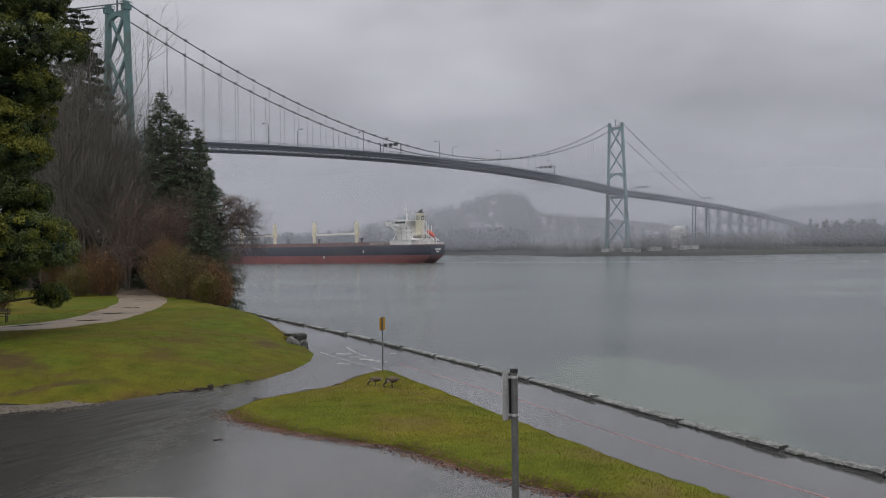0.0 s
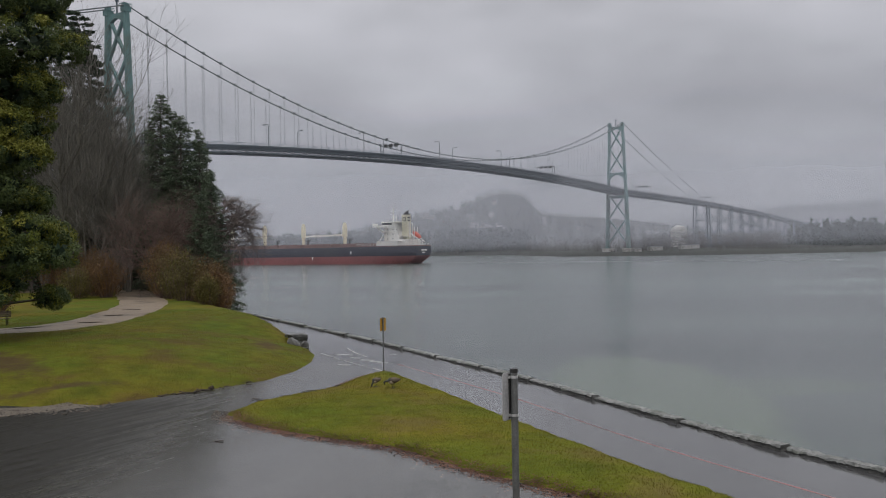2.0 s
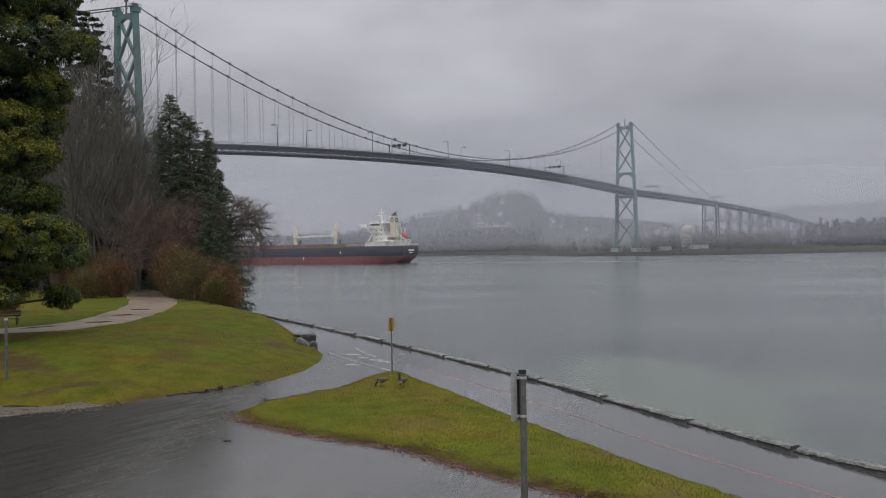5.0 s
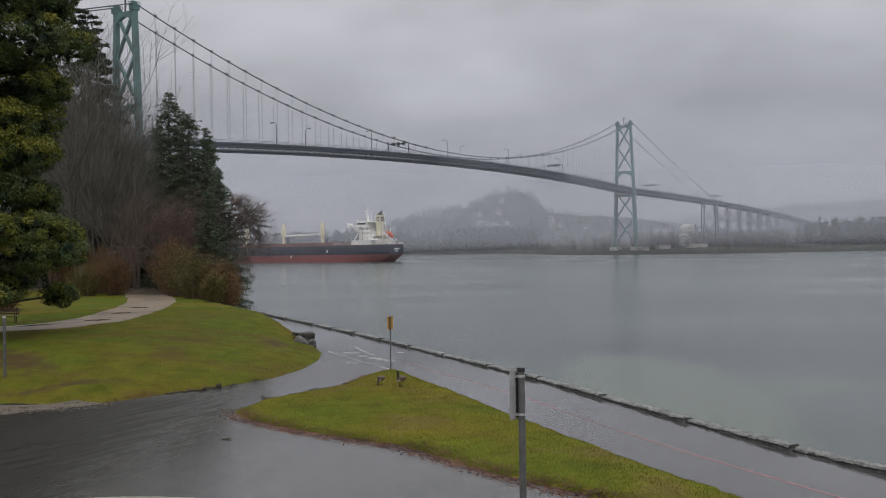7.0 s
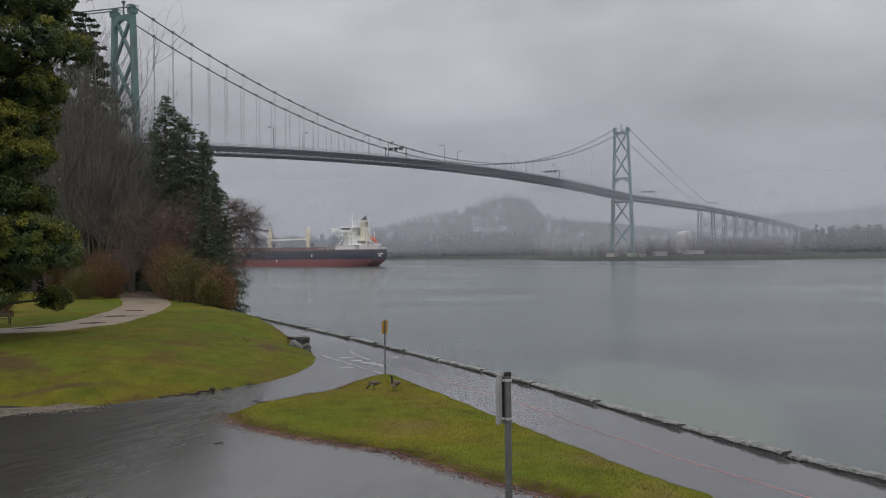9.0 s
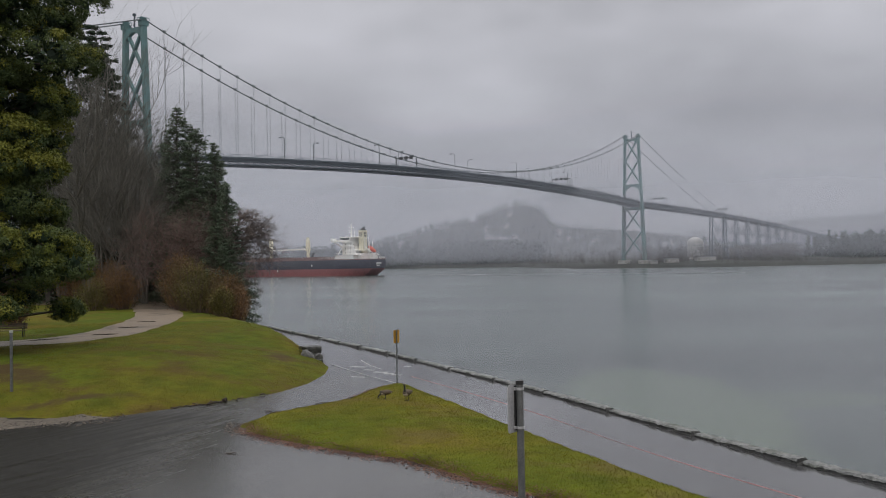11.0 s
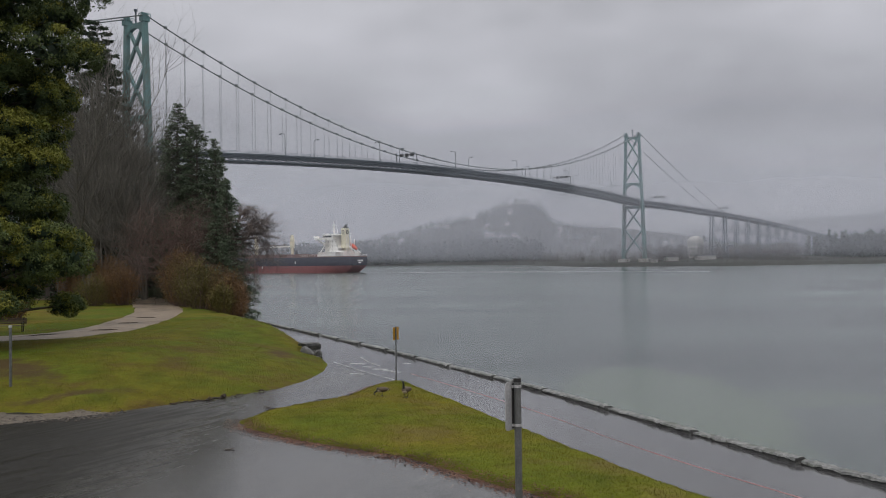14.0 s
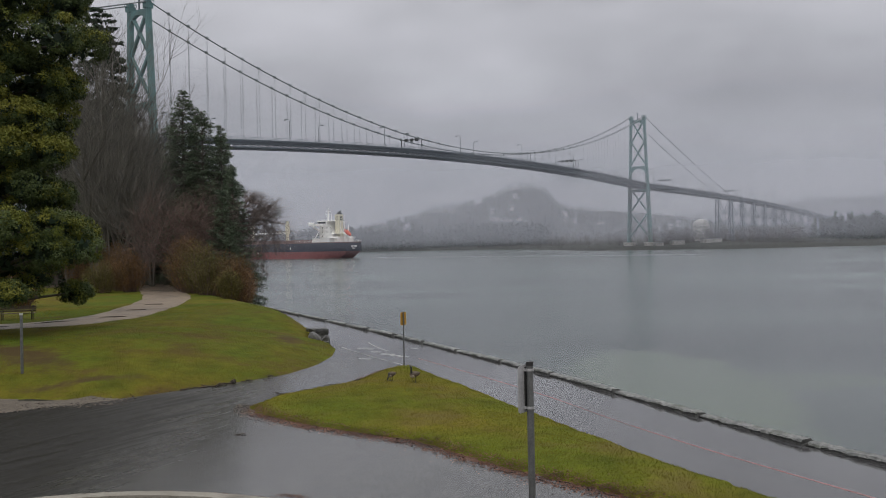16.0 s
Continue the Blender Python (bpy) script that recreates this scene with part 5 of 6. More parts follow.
def leaning_tree(x, y):
    """A leafless tree whose limbs reach out over the water and droop at their ends."""
    z0 = float(lawn_height(np.array([x]), np.array([y]))[0])
    g = np.random.default_rng(31)
    t = empty("bare_tree", pose(x, y, z0), "leafless tree with crooked limbs reaching out over the water", "tree")
    t.scale = (1.1, 1.15, 1.15)
    Shape().tube([(0, 0, -0.3), (0.3, 0, 3), (0.9, 0, 6), (1.5, 0, 8.4), (2.0, 0, 10.6)], [0.26, 0.22, 0.18, 0.13, 0.05], 7).make("trunk", M_TWIGDARK, t)
    for k, (h, el, ln) in enumerate(((10.4, 55, 2.6), (9.8, 42, 3.2), (9.2, 30, 3.8), (8.8, 20, 4.8), (8.4, 12, 5.8), (8.0, 4, 6.4), (7.6, -4, 6.0), (7.2, 2, 4.6), (9.6, 66, 2.2), (8.2, 26, 4.4))):
        s = Shape()
        az = g.uniform(-0.7, 0.7)
        d = Vector((math.cos(radians(el)) * math.cos(az), math.cos(radians(el)) * math.sin(az), math.sin(radians(el))))
        grow(s, g, Vector((0.19 * h - 0.1, 0, h)), d, ln * 0.78, 0.10, 1, 3, 0.26, -0.05, 0.50, (0, 16, 12))
        s.make("limb", M_TWIGDARK, t)
    return t


leaning_tree(-27.7, 111.0)
for i, (x, y, h, r, m) in enumerate(((-21.5, 90.2, 3.6, 1.5, 0), (-22.4, 93, 4.2, 2.2, 0), (-24.6, 97, 4.4, 2.3, 0), (-26.0, 95.5, 3.6, 2.0, 1), (-28.2, 100, 4.2, 2.4, 1), (-30.8, 105, 4.4, 2.5, 0), (-32.0, 108.5, 4.2, 2.4, 1), (-45.5, 121, 4.0, 2.6, 0), (-42.6, 118, 3.2, 2.2, 0), (-48.5, 119, 4.0, 2.6, 0), (-37.8, 80.0, 3.0, 2.2, 0), (-41.5, 82.0, 3.2, 2.6, 0), (-22.0, 88.4, 2.0, 1.1, 1), (-37.5, 106, 3.6, 2.2, 0), (-40.0, 110, 4.0, 2.4, 0), (-42.5, 114, 4.2, 2.4, 0), (-40.5, 105, 2.6, 2.0, 1), (-29.6, 101.5, 4.6, 2.5, 0))):
    shrub(x, y, h, r, 700 + i, M_SHRUBGREEN if m else M_SHRUB, "olive leafy shrub beside the footpath" if m else "russet winter shrub beside the lawn")

# ---- grass, litter and clutter on the ground ----
rng = np.random.default_rng(5)


def scatter_grass(name, n, x0, x1, y0, y1, outline, height, blade, label, near):
    px, py = rng.uniform(x0, x1, n), y0 + (y1 - y0) * rng.uniform(0, 1, n) ** near
    ok = signed_distance(px, py, outline) > 0.12
    for x, y, a, b, turn in DIRT:
        f = radians(turn)
        u, v = (px - x) * math.cos(f) + (py - y) * math.sin(f), (py - y) * math.cos(f) - (px - x) * math.sin(f)
        ok &= (u / a) ** 2 + (v / b) ** 2 > rng.uniform(0.0, 1.2, n)
    px, py = px[ok], py[ok]
    c = np.stack([px, py, height(px, py)], 1)
    k = len(c)
    a = rng.uniform(0, 2 * math.pi, k)
    h = blade * rng.uniform(0.5, 1.3, k)
    side = np.stack([np.cos(a), np.sin(a), np.zeros(k)], 1) * 0.008
    tip = np.stack([rng.normal(0, 0.35, k) * h, rng.normal(0, 0.35, k) * h, h], 1)
    q = np.stack([c - side - (0, 0, 0.01), c + side - (0, 0, 0.01), c + side * 0.5 + tip, c - side * 0.5 + tip], 1)
    return quads_object(name, q, M_BLADE, None, label, "stuff")


scatter_grass("grass", 110000, -9, 9, 19, 50, ISLAND, island_height, 0.036, "short mossy grass blades on the island lawn", 1.0)
scatter_grass("grass", 80000, -34, -7, 38, 80, LAWN, lawn_height, 0.045, "short grass blades on the sloping lawn", 1.3)


def litter(n, line, spread, label, z=0.02, size=0.07):
    pts = []
    for (ax, ay), (bx, by) in zip(line, line[1:]):
        k = int(n * math.hypot(bx - ax, by - ay))
        f = rng.uniform(0, 1, k)
        pts.append(np.stack([ax + (bx - ax) * f + rng.normal(0, spread, k), ay + (by - ay) * f + rng.normal(0, spread, k)], 1))
    p = np.concatenate(pts)
    zz = np.maximum(np.maximum(island_height(p[:, 0], p[:, 1]), lawn_height(p[:, 0], p[:, 1])), ROAD_Z) + z * rng.uniform(0.3, 1.5, len(p))
    c = np.stack([p[:, 0], p[:, 1], zz], 1)
    # each leaf lies nearly flat, turned at random and a little curled up at one end
    a = rng.uniform(0, 2 * math.pi, len(c))
    d = np.stack([np.cos(a), np.sin(a), rng.normal(0.05, 0.14, len(c))], 1) * size * rng.uniform(0.5, 1.2, (len(c), 1))
    s = np.stack([-np.sin(a), np.cos(a), rng.normal(0.0, 0.2, len(c))], 1) * size * 0.45 * rng.uniform(0.6, 1.3, (len(c), 1))
    return quads_object("leaf_litter", np.stack([c - d * 0.5, c - s, c + d * 0.6, c + s], 1), M_LITTER, None, label, "stuff")


litter(520, [(-8.4, 37.2), (-8.0, 36.0), (-7.1, 34.9), (-5.6, 33.3), (-3.5, 31.7), (-1.5, 30.2), (0.0, 28.1), (1.0, 26.7), (1.8, 25.8), (3.1, 24.4), (5.6, 21.4)], 0.26, "brown wet fallen leaves along the grass edge", 0.01, 0.06)
litter(10, [(-8.4, 37.0), (-7.2, 34.6), (-3.5, 31.2), (0.0, 27.5), (3.1, 23.9)], 0.5, "scattered brown leaves on the wet road", size=0.06)
litter(50, [(-3.3, 49.2), (-4.3, 47.6), (-5.3, 43.7)], 0.14, "brown leaves along the grass tip")
litter(34, [(-15.0, 40.0), (-12.4, 42.9), (-10.4, 45.2), (-8.9, 47.4)], 0.25, "brown leaves along the lawn edge")
litter(260, [(x, kerb_line(x) + 0.05) for x in (-12.5, -11.0, -9.5, -8.0, -6.5, -5.2, -4.4)], 0.06, "dirt and leaf scraps along the kerb's foot", 0.008, 0.035)
litter(260, [(-4.8, 24.2), (-4.1, 23.9)], 0.10, "small heap of brown leaf mould at the kerb's end", 0.01, 0.04)


def log(x, y, ln, r, yaw, seed, name="log", label="dark rotten driftwood log lying on the lawn edge", bumpy=0.03, z=None):
    g = np.random.default_rng(seed)
    zz = float(max(lawn_height(np.array([x]), np.array([y]))[0], island_height(np.array([x]), np.array([y]))[0], ROAD_Z)) if z is None else z
    pts = [(ln * (i / 5 - 0.5), g.normal(0, bumpy), r * 0.8 + abs(g.normal(0, bumpy * 0.6))) for i in range(6)]
    s = Shape().tube(pts, [r * k for k in (0.5, 1, 0.9, 1.05, 0.8, 0.4)], 7)
    for k in range(3):
        a = pts[int(g.integers(1, 5))]
        s.tube([a, (a[0] + g.normal(0, 0.2), a[1] + g.normal(0, 0.15), a[2] + abs(g.normal(0.05, 0.05)))], [r * 0.4, r * 0.1], 4)
    ob = s.make(name, M_LOG)
    ob.matrix_basis = pose(x, y, zz, 0, 0, yaw)
    return tagged(ob, label, "log" if name == "log" else "branch")


for i, (x, y, ln, r, yaw) in enumerate(((-11.0, 43.75, 0.8, 0.045, 40), (-10.8, 43.95, 0.3, 0.085, 95), (-11.6, 43.2, 1.0, 0.035, 28), (-12.1, 42.9, 0.8, 0.03, 40), (-11.3, 43.3, 0.6, 0.04, 60), (-10.3, 44.5, 0.7, 0.03, 48), (-9.5, 46.0, 0.3, 0.04, 20), (-12.6, 42.4, 0.6, 0.03, 25))):
    log(x, y, ln, r, yaw, i + 1, label="dark rotten piece of driftwood at the lawn edge", bumpy=0.06)
for i, (x, y, yaw, ln) in enumerate(((-7.9, 40.6, 50, 0.6), (-7.0, 41.3, 65, 0.5), (-6.2, 43.0, 20, 0.7), (-5.0, 44.3, 50, 0.5), (-7.65, 32.0, -5, 0.35), (-8.2, 41.0, 10, 0.4))):
    log(x, y, ln, 0.02, yaw, 20 + i, "fallen_branch", "small dark broken branch on wet asphalt" if i == 4 else "small dark twig at the grass edge", 0.03)
M_PEBBLE = surface("brown_pebbles", (0.075, 0.062, 0.05), (0.15, 0.125, 0.10), 2.0, (0.4, 0.7), 0.0, 12.0, island=0.5)
pebbles = Shape()
for u, v, k in rng.uniform(0, 1, (1500, 3)):
    x = -30 + 16 * u
    y = 34.7 + (x + 30) * 0.30 + (v - 0.5) * 2.6 * (0.5 + 0.5 * rng.random())
    r = 0.012 + 0.03 * k
    z = max(float(lawn_height(np.array([x]), np.array([y]))[0]), ROAD_Z)
    pebbles.blob((x, y, z + r * 0.5), (r * 1.3, r, r * 0.7), 5, 4, 0.02)
tagged(pebbles.make("pebbles", M_PEBBLE), "loose pebbles spread along the gravel shoulder", kind="stuff")
stones = rng.uniform(0, 1, (260, 3))
s = Shape()
for u, v, k in stones:
    x, y = -8.9 + u * 1.6 - v * 0.4, 35.9 + v * 2.2
    r = 0.012 + 0.03 * k
    s.blob((x, y, ROAD_Z + r * 0.4), (r * 1.2, r, r * 0.7), 5, 4, 0.02)
tagged(s.make("loose_stones", M_PEBBLE), "loose wet stones at the corner of the grass", kind="stuff")


def boulder(x, y, r, seed, label, z=None):
    s = Shape()
    zz = float(max(lawn_height(np.array([x]), np.array([y]))[0], ROAD_Z)) if z is None else z
    s.blob((0, 0, r[2] * 0.55), r, 14, 9)
    s.v = [tuple(Vector(p) + noise.noise_vector(Vector(p) * 1.4 + Vector((seed, 0, 0))) * 0.28 + noise.noise_vector(Vector(p) * 4 + Vector((seed, 0, 0))) * 0.09) for p in s.v]
    ob = s.make("boulder", M_ROCK)
    ob.matrix_basis = pose(x, y, zz, 0, 0, seed * 40)
    return tagged(ob, label, "rock")


boulder(-9.25, 62.6, (0.26, 0.24, 0.26), 1, "pale grey boulder at the corner of the lawn", ROAD_Z)
boulder(-9.05, 61.7, (0.24, 0.2, 0.14), 2, "small grey boulder beside the walkway", ROAD_Z)
boulder(-10.1, 63.0, (0.42, 0.30, 0.30), 5, "dark rough boulder at the end of the bank", ROAD_Z + 0.1)


def ledge(x, y, yaw):
    """A split slab of dark rock that juts out of the bank's end."""
    s = Shape()
    rings = []
    for z, w, d, o in ((-0.3, 0.62, 0.58, 0.0), (0.25, 0.58, 0.56, 0.02), (0.48, 0.58, 0.60, 0.02), (0.54, 0.66, 0.64, -0.04), (0.72, 0.67, 0.66, -0.06), (0.76, 0.58, 0.56, -0.08)):
        ring = []
        for u, v in ((-1, -1), (-0.4, -1.08), (0.3, -0.95), (1, -1), (1.06, -0.2), (0.96, 0.5), (1, 1), (0.2, 1.05), (-1, 1), (-1.05, 0.1)):
            p = Vector((u * w + o, v * d, z))
            ring.append(p + noise.noise_vector(p * 2.7) * 0.16)
        rings.append(ring)
    ob = s.loft(rings).make("rock_ledge", M_SPLIT)
    ob.matrix_basis = pose(x, y, ROAD_Z, 0, 0, yaw)
    return tagged(ob, "dark split rock slab jutting from the bank", "rock")


ledge(-10.0, 64.3, 12)


# ---- signs, bench ----
def sign_post(x, y, z, top, yaw, lean, r, label, plate, flat_bar=False, strap=True):
    t = empty("sign_post", pose(x, y, z, 0, lean, yaw), label, "sign")
    h = top - z
    if flat_bar:
        Shape().box(-r, r, -r, r, -0.4, h).make("post", M_GALV, t)
        if not plate:
            Shape().box(-r - 0.01, r + 0.01, -r - 0.01, r + 0.01, h, h + 0.10).make("cap", M_WHITE, t, "white post cap")
    else:
        Shape().tube([(0, 0, -0.5), (0, 0, h)], r, 16).make("post", M_GALV, t, smooth=False)
        Shape().tube([(0, 0, h - 0.005), (0, 0, h + 0.03)], r * 1.12, 16).make("cap", M_BLACK, t, "black plastic post cap")
    if plate:
        (w, ph, pz, dx, m, lab) = plate
        p = Shape()
        n, rc = 6, 0.04
        ring = []
        for cx, cz, a0 in ((w / 2 - rc, ph / 2 - rc, 0), (-w / 2 + rc, ph / 2 - rc, 90), (-w / 2 + rc, -ph / 2 + rc, 180), (w / 2 - rc, -ph / 2 + rc, 270)):
            for i in range(n):
                a = radians(a0 + 90 * i / (n - 1))
                ring.append((cx + rc * math.cos(a), cz + rc * math.sin(a)))
        p.loft([[(dx + u, yy, pz + v) for u, v in ring] for yy in (r + 0.012, r + 0.016)])
        p.make("sign_plate", m, t, lab)
        Shape().box(-0.03, 0.03, r - 0.002, r + 0.012, pz - ph / 2 + 0.02, pz + ph / 2 - 0.02).make("bracket", M_BLACK, t)
        if strap:
            for zz in (pz + ph * 0.40, pz - ph * 0.40):
                Shape().tube([(0, 0, zz - 0.012), (0, 0, zz + 0.012)], r + 0.005, 16).box(-r - 0.02, r + 0.02, r - 0.01, r + 0.010, zz - 0.012, zz + 0.012).make("strap", M_SIGNBACK, t, "bright metal strap")
    return t


sign_post(0.652, 9.0, 5.0, 7.80, 58, 0.0, 0.033, "galvanised post carrying a parking sign seen from behind", (0.30, 0.45, 2.575, 0.0, M_SIGNBACK, "plain aluminium back of a sign plate"))
sign_post(-3.2, 49.2, 2.62, 5.46, 62, 0.6, 0.026, "thin metal post with an amber caution sign", (0.56, 0.66, 2.45, 0.05, M_YELLOW, "weathered amber sign plate"), True, False)
sign_post(-20.6, 43.6, 2.9, 6.02, 0, 0.3, 0.05, "slim galvanised post standing on the lawn", None, True)


def bench(x, y, yaw):
    z = float(lawn_height(np.array([x]), np.array([y]))[0])
    t = empty("park_bench", pose(x, y, z, 0, 0, yaw), "dark weathered wooden park bench on the lawn", "bench")
    for k in range(4):
        Shape().box(-1.22, 1.22, -0.25 + k * 0.13, -0.14 + k * 0.13, 0.43, 0.47).make("seat_slat", M_WOOD, t)
    for k in range(3):
        Shape().box(-1.22, 1.22, 0.27 + k * 0.03, 0.31 + k * 0.03, 0.55 + k * 0.14, 0.66 + k * 0.14).make("back_slat", M_WOOD, t)
    for sx in (-1.0, 1.0):
        Shape().bar((sx, -0.2, 0), (sx, -0.2, 0.43), 0.06).bar((sx, 0.25, 0), (sx, 0.36, 0.98), 0.06).bar((sx, -0.25, 0.41), (sx, 0.28, 0.41), 0.06, 0.05).bar((sx, -0.25, 0.64), (sx, 0.3, 0.64), 0.06, 0.04).bar((sx, -0.2, 0.43), (sx, -0.2, 0.64), 0.05).make("frame", M_BLACK, t)
    return t


bench(-31.7, 66.5, 12)


# ---- two geese ----
M_WHITEF = surface("white_feathers", (0.66, 0.65, 0.62), (0.75, 0.74, 0.71), 9.0, (0.7, 0.9), 0.0, 45.0)
M_GOOSE = surface("brown_goose_feathers", (0.066, 0.048, 0.034), (0.125, 0.094, 0.068), 9.0, (0.7, 0.9), 0.4, 45.0, 0.01)
M_BREAST = surface("pale_breast_feathers", (0.30, 0.25, 0.19), (0.40, 0.345, 0.275), 9.0, (0.7, 0.9), 0.3, 45.0, 0.01)


def goose(x, y, yaw, label, size):
    z = float(island_height(np.array([x]), np.array([y]))[0])
    t = empty("goose", pose(x, y, z, 0, 0, yaw), label, "goose", "geese on the grass")
    t.scale = (size, size, size)
    Shape().blob((0, 0, 0.40), (0.34, 0.16, 0.16), 14, 10, m=None).make("body", M_GOOSE, t, smooth=True)
    Shape().blob((0.13, 0, 0.37), (0.20, 0.135, 0.15), 12, 8).make("breast", M_BREAST, t, "pale buff breast", smooth=True)
    Shape().blob((-0.30, 0, 0.39), (0.09, 0.10, 0.07), 10, 6).make("rump", M_WHITEF, t, "white rump", smooth=True)
    Shape().loft([[(-0.30, -0.06, 0.43), (-0.30, 0.06, 0.43), (-0.30, 0.06, 0.39), (-0.30, -0.06, 0.39)], [(-0.48, -0.05, 0.41), (-0.48, 0.05, 0.41), (-0.48, 0.05, 0.39), (-0.48, -0.05, 0.39)]]).make("tail", M_BLACK, t, "black tail")
    for sgn in (-1, 1):
        Shape().blob((-0.06, sgn * 0.125, 0.42), (0.30, 0.05, 0.11), 12, 7).make("wing", M_GOOSE, t, smooth=True)
        Shape().tube([(0.0, sgn * 0.07, 0.28), (0.02, sgn * 0.07, 0.14), (0.0, sgn * 0.07, 0.02)], 0.014, 6).box(-0.02, 0.09, sgn * 0.07 - 0.035, sgn * 0.07 + 0.035, 0.0, 0.02).make("leg", M_BLACK, t, "black leg and webbed foot")
    neck = Shape().tube([(-0.05, 0, -0.04), (0.0, 0, 0.06), (0.02, 0, 0.18), (0.0, 0, 0.30), (0.02, 0, 0.37)], [0.085, 0.066, 0.049, 0.043, 0.044], 10).make("neck", M_BLACK, t, "slender black neck", smooth=True)
    Shape().blob((0.05, 0, 0.39), (0.065, 0.04, 0.045), 10, 7).tube([(0.09, 0, 0.385), (0.15, 0, 0.37)], [0.024, 0.010], 6).make("head", M_BLACK, neck, smooth=True)
    Shape().blob((0.035, 0, 0.375), (0.028, 0.043, 0.032), 8, 6).make("cheek", M_WHITEF, neck, "white cheek patch", smooth=True)
    return t, neck


goose_a, neck_a = goose(-3.10, 42.5, 190, "brown goose grazing with its black neck bent down", 0.74)
goose_b, neck_b = goose(-2.32, 41.9, 215, "brown goose standing alert with its black neck raised", 0.88)

# ---- the far shore ----
FAR_SHORE = [(-900, 1500), (-420, 1250), (-150, 1150), (20, 1110), (70, 1010), (86, 860), (98, 775), (112, 758), (150, 735), (200, 706), (260, 716), (345, 735), (520, 790), (900, 900), (1800, 1200), (3500, 1600), (3500, 4200), (-3500, 4200), (-3500, 2300)]


def hump(x, y, cx, cy, rx, ry, h):
    return h * np.exp(-((x - cx) / rx) ** 2 - ((y - cy) / ry) ** 2)


def knoll(x, y):
    """A blunt hilltop that falls off steeply to the east."""
    return 34 / (1 + np.exp(-(x - 62) / 16)) / (1 + np.exp((x - 150) / 6)) * np.exp(-((y - 1640) / 150) ** 2)


def far_height(x, y):
    d = signed_distance(x, y, FAR_SHORE)
    h = np.clip(d * 0.12, -3, 2.6) + 0.01 * np.clip(d, 0, 400)
    h = h + hump(x, y, 20, 1640, 190, 170, 58) + knoll(x, y) + hump(x, y, 300, 1760, 220, 200, 46)
    h = h + hump(x, y, 1000, 2700, 650, 400, 78) + hump(x, y, 1900, 2700, 800, 500, 82) + hump(x, y, -500, 2300, 500, 400, 40)
    return h + 2.5 * rough(x, y, 60) * np.clip(d / 80, 0, 1)


grid_sheet("ground", np.concatenate([np.arange(-900, 60, 30), np.arange(60, 420, 8), np.arange(420, 2600, 60)]), np.concatenate([np.arange(690, 900, 8), np.arange(900, 3300, 40)]), far_height, M_FARLAND, "far shore with low wooded hills", lambda x, y: signed_distance(x, y, FAR_SHORE) > -25)


def far_wood(name, pts, hmin, hmax, material, label, seed, conif=True):
    """A wood seen from far off: many small uneven crowns."""
    g = np.random.default_rng(seed)
    zz = far_height(pts[:, 0], pts[:, 1])
    quads = []
    for (x, y), z in zip(pts, zz):
        h = g.uniform(hmin, hmax)
        n = 38 if conif else 100
        u = g.uniform(0.05, 1, n)
        if conif:
            r = h * 0.17 * (1.02 - u)
        else:
            r = h * 0.36 * np.sin(np.clip(u, 0.1, 0.97) * math.pi) ** 0.6 * np.sqrt(g.uniform(0, 1, n))
        a = g.uniform(0, 2 * math.pi, n)
        c = np.stack([x + np.cos(a) * r, y + np.sin(a) * r, z + u * h], 1)
        d = np.stack([np.cos(a), np.sin(a), np.full(n, -0.5 if conif else 0.6)], 1)
        quads.append(leaf_quads(g, c, d, h * (0.13 if conif else 0.09), h * (0.045 if conif else 0.02), 0, 0.5))
        t = np.array([[x - h * 0.015, y, z - 1], [x + h * 0.015, y, z - 1], [x + h * 0.004, y, z + h], [x - h * 0.004, y, z + h]])
        quads.append(t[None])
    return quads_object(name, np.concatenate(quads), material, None, label, "stuff")


g = np.random.default_rng(77)


def region(n, x0, x1, y0, y1, inside=4):
    p = np.stack([g.uniform(x0, x1, n), g.uniform(y0, y1, n)], 1)
    return p[signed_distance(p[:, 0], p[:, 1], FAR_SHORE) > inside]


far_wood("woods", region(620, -330, 110, 1135, 1240), 15, 30, M_FARTREE, "misty conifer wood along the far shore", 1)
far_wood("woods", region(200, -60, 210, 800, 1130), 6, 14, M_FARBARE, "misty leafless trees on the far shore", 2, False)
far_wood("woods", region(2400, -320, 480, 1400, 1660), 6, 12, M_FARTREE, "misty conifers on the hillside among houses", 3)
far_wood("woods", region(300, 230, 520, 990, 1250), 10, 17, M_FARBARE, "misty leafless trees under the viaduct", 4, False)
far_wood("woods", region(800, 358, 900, 880, 1010), 16, 27, M_FARTREE, "misty conifer wood beside the viaduct's end", 5)
far_wood("woods", region(130, 170, 300, 800, 900), 6, 15, M_FARBARE, "misty leafless trees behind the far pier", 6, False)
far_wood("woods", region(220, 96, 420, 715, 780, 3), 1.5, 4, M_FARBARE, "low scrub along the far bank", 8, False)
far_wood("woods", region(900, 300, 2200, 2250, 2800), 10, 18, M_FARTREE, "misty forest on the far ridge", 7)

M_HOUSE = surface("pale_house_walls", (0.24, 0.232, 0.22), (0.38, 0.37, 0.355), 0.05, (0.7, 0.9), 0.0, 0.5, piece=0.35)
M_ROOF = surface("grey_house_roof", (0.14, 0.14, 0.15), (0.26, 0.26, 0.27), 0.05, (0.7, 0.9), 0.0, 0.5, piece=0.4)


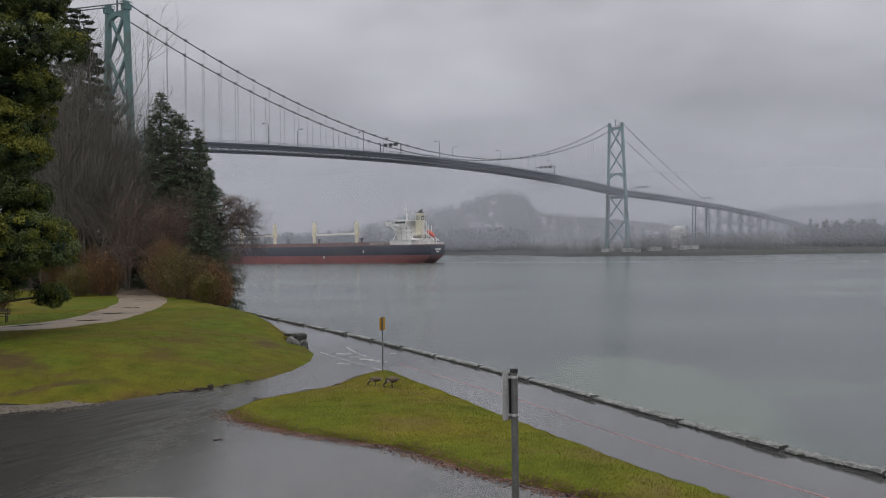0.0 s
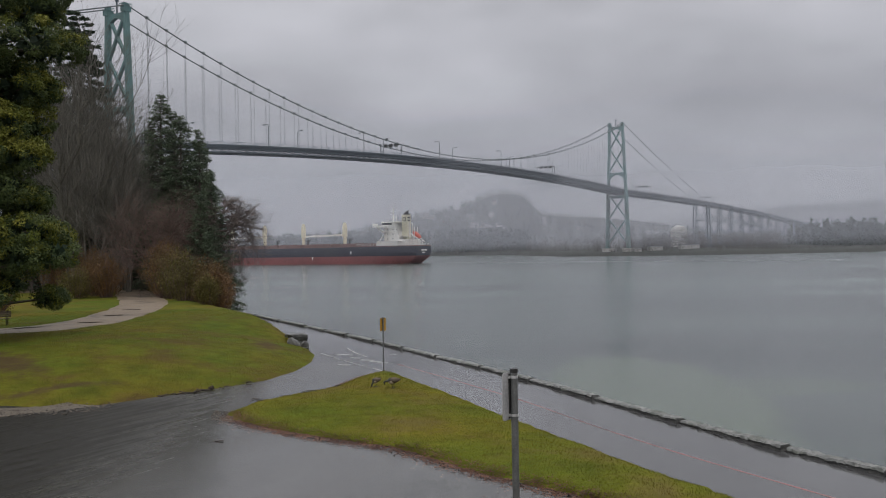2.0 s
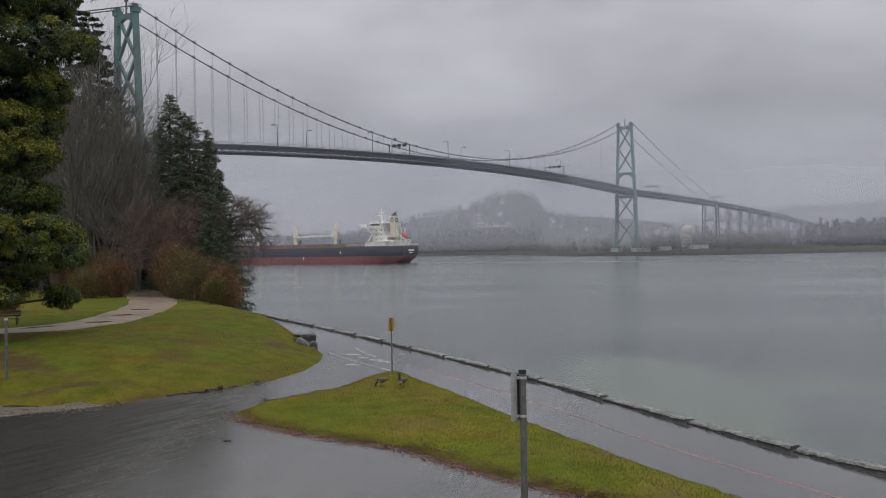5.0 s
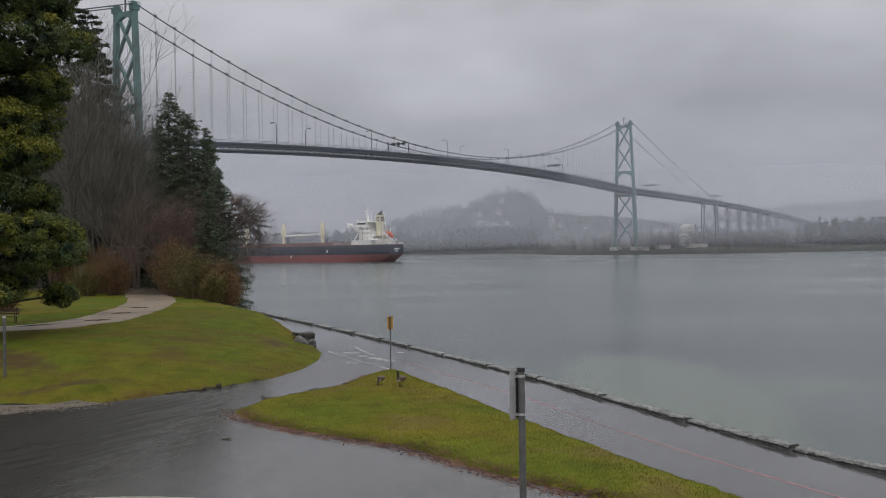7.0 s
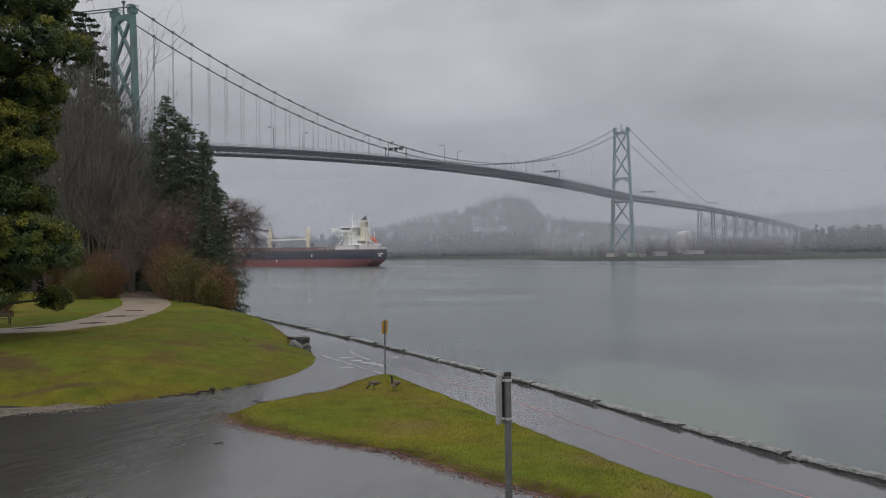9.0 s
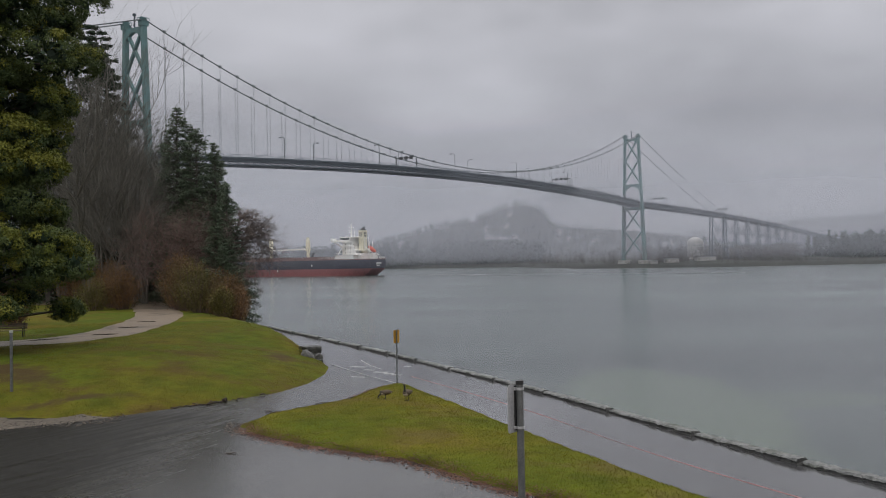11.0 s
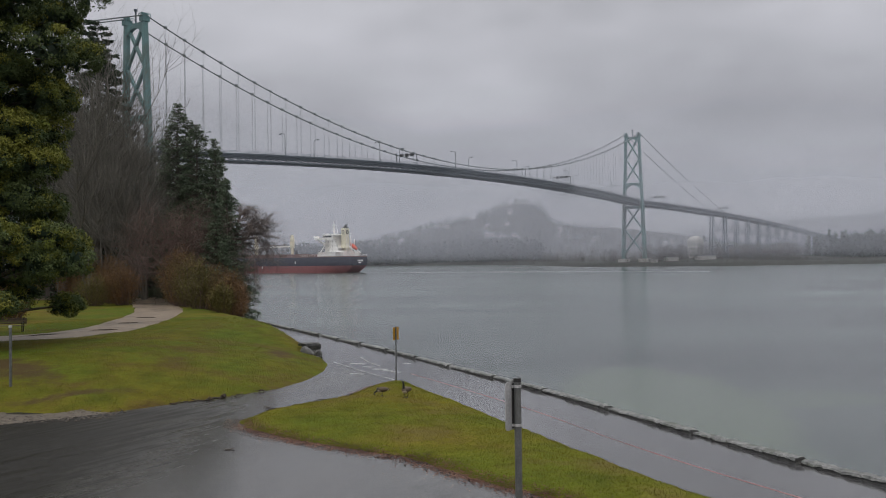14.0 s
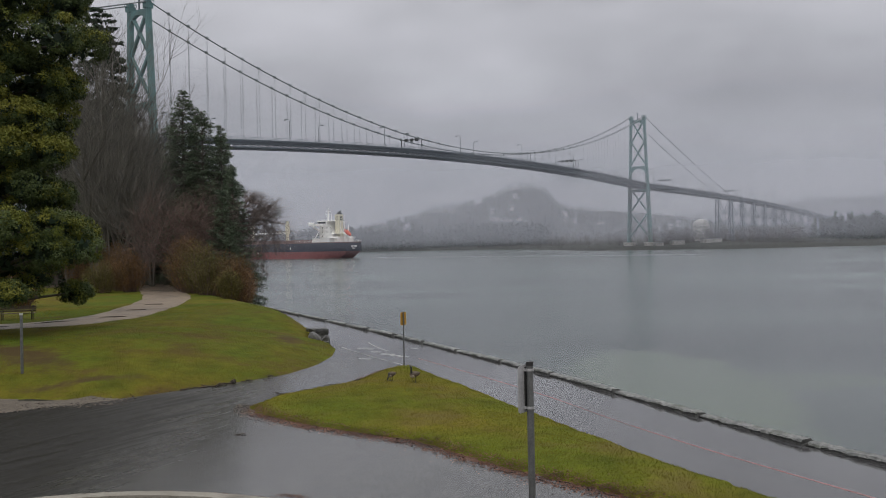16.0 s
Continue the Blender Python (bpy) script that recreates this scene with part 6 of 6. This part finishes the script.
def house_at(w, d, h, m, label):
    t = empty("house", m, label, "house", "houses on the far hillside")
    Shape().box(-w / 2, w / 2, -d / 2, d / 2, -6, h).make("wall", M_HOUSE, t)
    Shape().loft([[(x, -d / 2 - 0.6, h), (x, d / 2 + 0.6, h), (x, 0, h + d * 0.32)] for x in (-w / 2 - 0.6, w / 2 + 0.6)]).make("roof", M_ROOF, t)
    for x in (-w * 0.28, 0, w * 0.28):
        Shape().box(x - 0.9, x + 0.9, -d / 2 - 0.05, -d / 2 - 0.01, h * 0.35, h * 0.75).make("window", M_GLASSDARK, t)
    return t


first = house_at(7, 5.5, 3.4, pose(0, 1470, float(far_height(np.array([0.0]), np.array([1470.0]))[0])), "pale house among trees on the misty hillside")
for k in range(48):
    x, y = g.uniform(-190, 420), g.uniform(1410, 1600)
    copy_thing(first, pose(x, y, float(far_height(np.array([x]), np.array([y]))[0]) + g.uniform(1, 3), 0, 0, g.uniform(-25, 25)))


def shed(x, y, w, d, h, label):
    z = float(far_height(np.array([float(x)]), np.array([float(y)]))[0])
    t = empty("shore_building", pose(x, y, z, 0, 0, 5), label, "building")
    Shape().box(-w / 2, w / 2, -d / 2, d / 2, -2, h).make("wall", M_HOUSE, t)
    Shape().box(-w / 2 - 0.4, w / 2 + 0.4, -d / 2 - 0.4, d / 2 + 0.4, h, h + 0.5).make("roof", M_ROOF, t)
    return t


shed(176, 790, 11, 7, 3.2, "long low white building on the far bank")
shed(206, 798, 16, 8, 2.8, "low pale building on the far bank")
shed(158, 775, 6, 5, 2.2, "small white hut beside the bridge pier")
dome = Shape()
dome.blob((0, 0, 0), (9, 9, 7), 16, 10)
dome_t = dome.make("storage_dome", M_CONC, smooth=True)
dome_t.matrix_basis = pose(258, 1040, 22)
tagged(dome_t, "white domed storage roof in the mist", "dome")
dome_base = Shape().tube([(258, 1040, 2), (258, 1040, 22)], 9, 16).make("dome_base", M_CONC)
tagged(dome_base, "pale round building under the white dome", "building")
# ---- mist over the inlet ----
for i, (yy, amount, low, full, fade, top) in enumerate(((330, 0.09, 0.5, 12, 40, 130), (560, 0.08, 1, 12, 50, 170), (690, 0.19, 1.5, 14, 50, 150), (845, 0.10, 1, 20, 60, 170), (1110, 0.20, 1, 12, 80, 200), (1380, 0.20, 1, 10, 90, 230), (2150, 0.45, 1, 10, 110, 270))):
    s = Shape().add([(-3000, 0, 0.3), (3000, 0, 0.3), (3000, 0, top), (-3000, 0, top)], [(0, 1, 2, 3)])
    ob = s.make("mist_bank", mist_material("thin_mist_%d" % i, amount, low, full, fade, top))
    ob.location = (0, yy, 0)
    tagged(ob, "thin grey mist hanging over the inlet", kind="structure")


def motions():
    walk(ship, [(t, pose(-1.5 - 4.46 * t, 562.0 + 4.6 * t, 0, 0, 0, 145)) for t in (0.0, 4.0, 8.0, 12.0, 16.0)])
    za = goose_a.matrix_basis.translation.z
    zb = goose_b.matrix_basis.translation.z
    walk(goose_a, [(t, pose(-3.10 + dx, 42.5, za, 0, 0, yaw)) for t, dx, yaw in ((0.0, 0, 190), (1.6, 0, 195), (2.1, -0.02, 245), (2.8, -0.04, 245), (3.2, -0.10, 200), (4.2, -0.14, 200), (6.3, -0.12, 248), (8.6, -0.14, 245), (9.2, -0.14, 205), (11.3, -0.18, 195), (13.6, -0.26, 190), (14.8, -0.28, 195), (15.3, -0.26, 240), (16.0, -0.24, 245))])
    walk(goose_b, [(t, pose(-2.32 + dx, 41.9, zb, 0, 0, yaw)) for t, dx, yaw in ((0.0, 0, 205), (1.8, 0.01, 220), (2.6, 0.02, 245), (7.0, 0.03, 240), (12.0, 0.04, 246), (16.0, 0.04, 240))])
    bend = lambda rows: [(t, pose(0.24, 0, 0.44, 0, a, 0)) for t, a in rows]
    walk(neck_a, bend(((0.0, 140), (0.7, 132), (1.4, 142), (2.4, 138), (3.4, 130), (4.2, 140), (7.0, 142), (9.0, 134), (11.5, 142), (12.4, 132), (13.4, 140), (14.4, 130), (15.2, 142), (16.0, 138))))
    walk(neck_b, bend(((0.0, 140), (0.8, 134), (1.7, 138), (2.1, 75), (2.5, 20), (2.9, 4), (7.0, 0), (8.5, 6), (12.0, 0), (16.0, 3))))


motions()
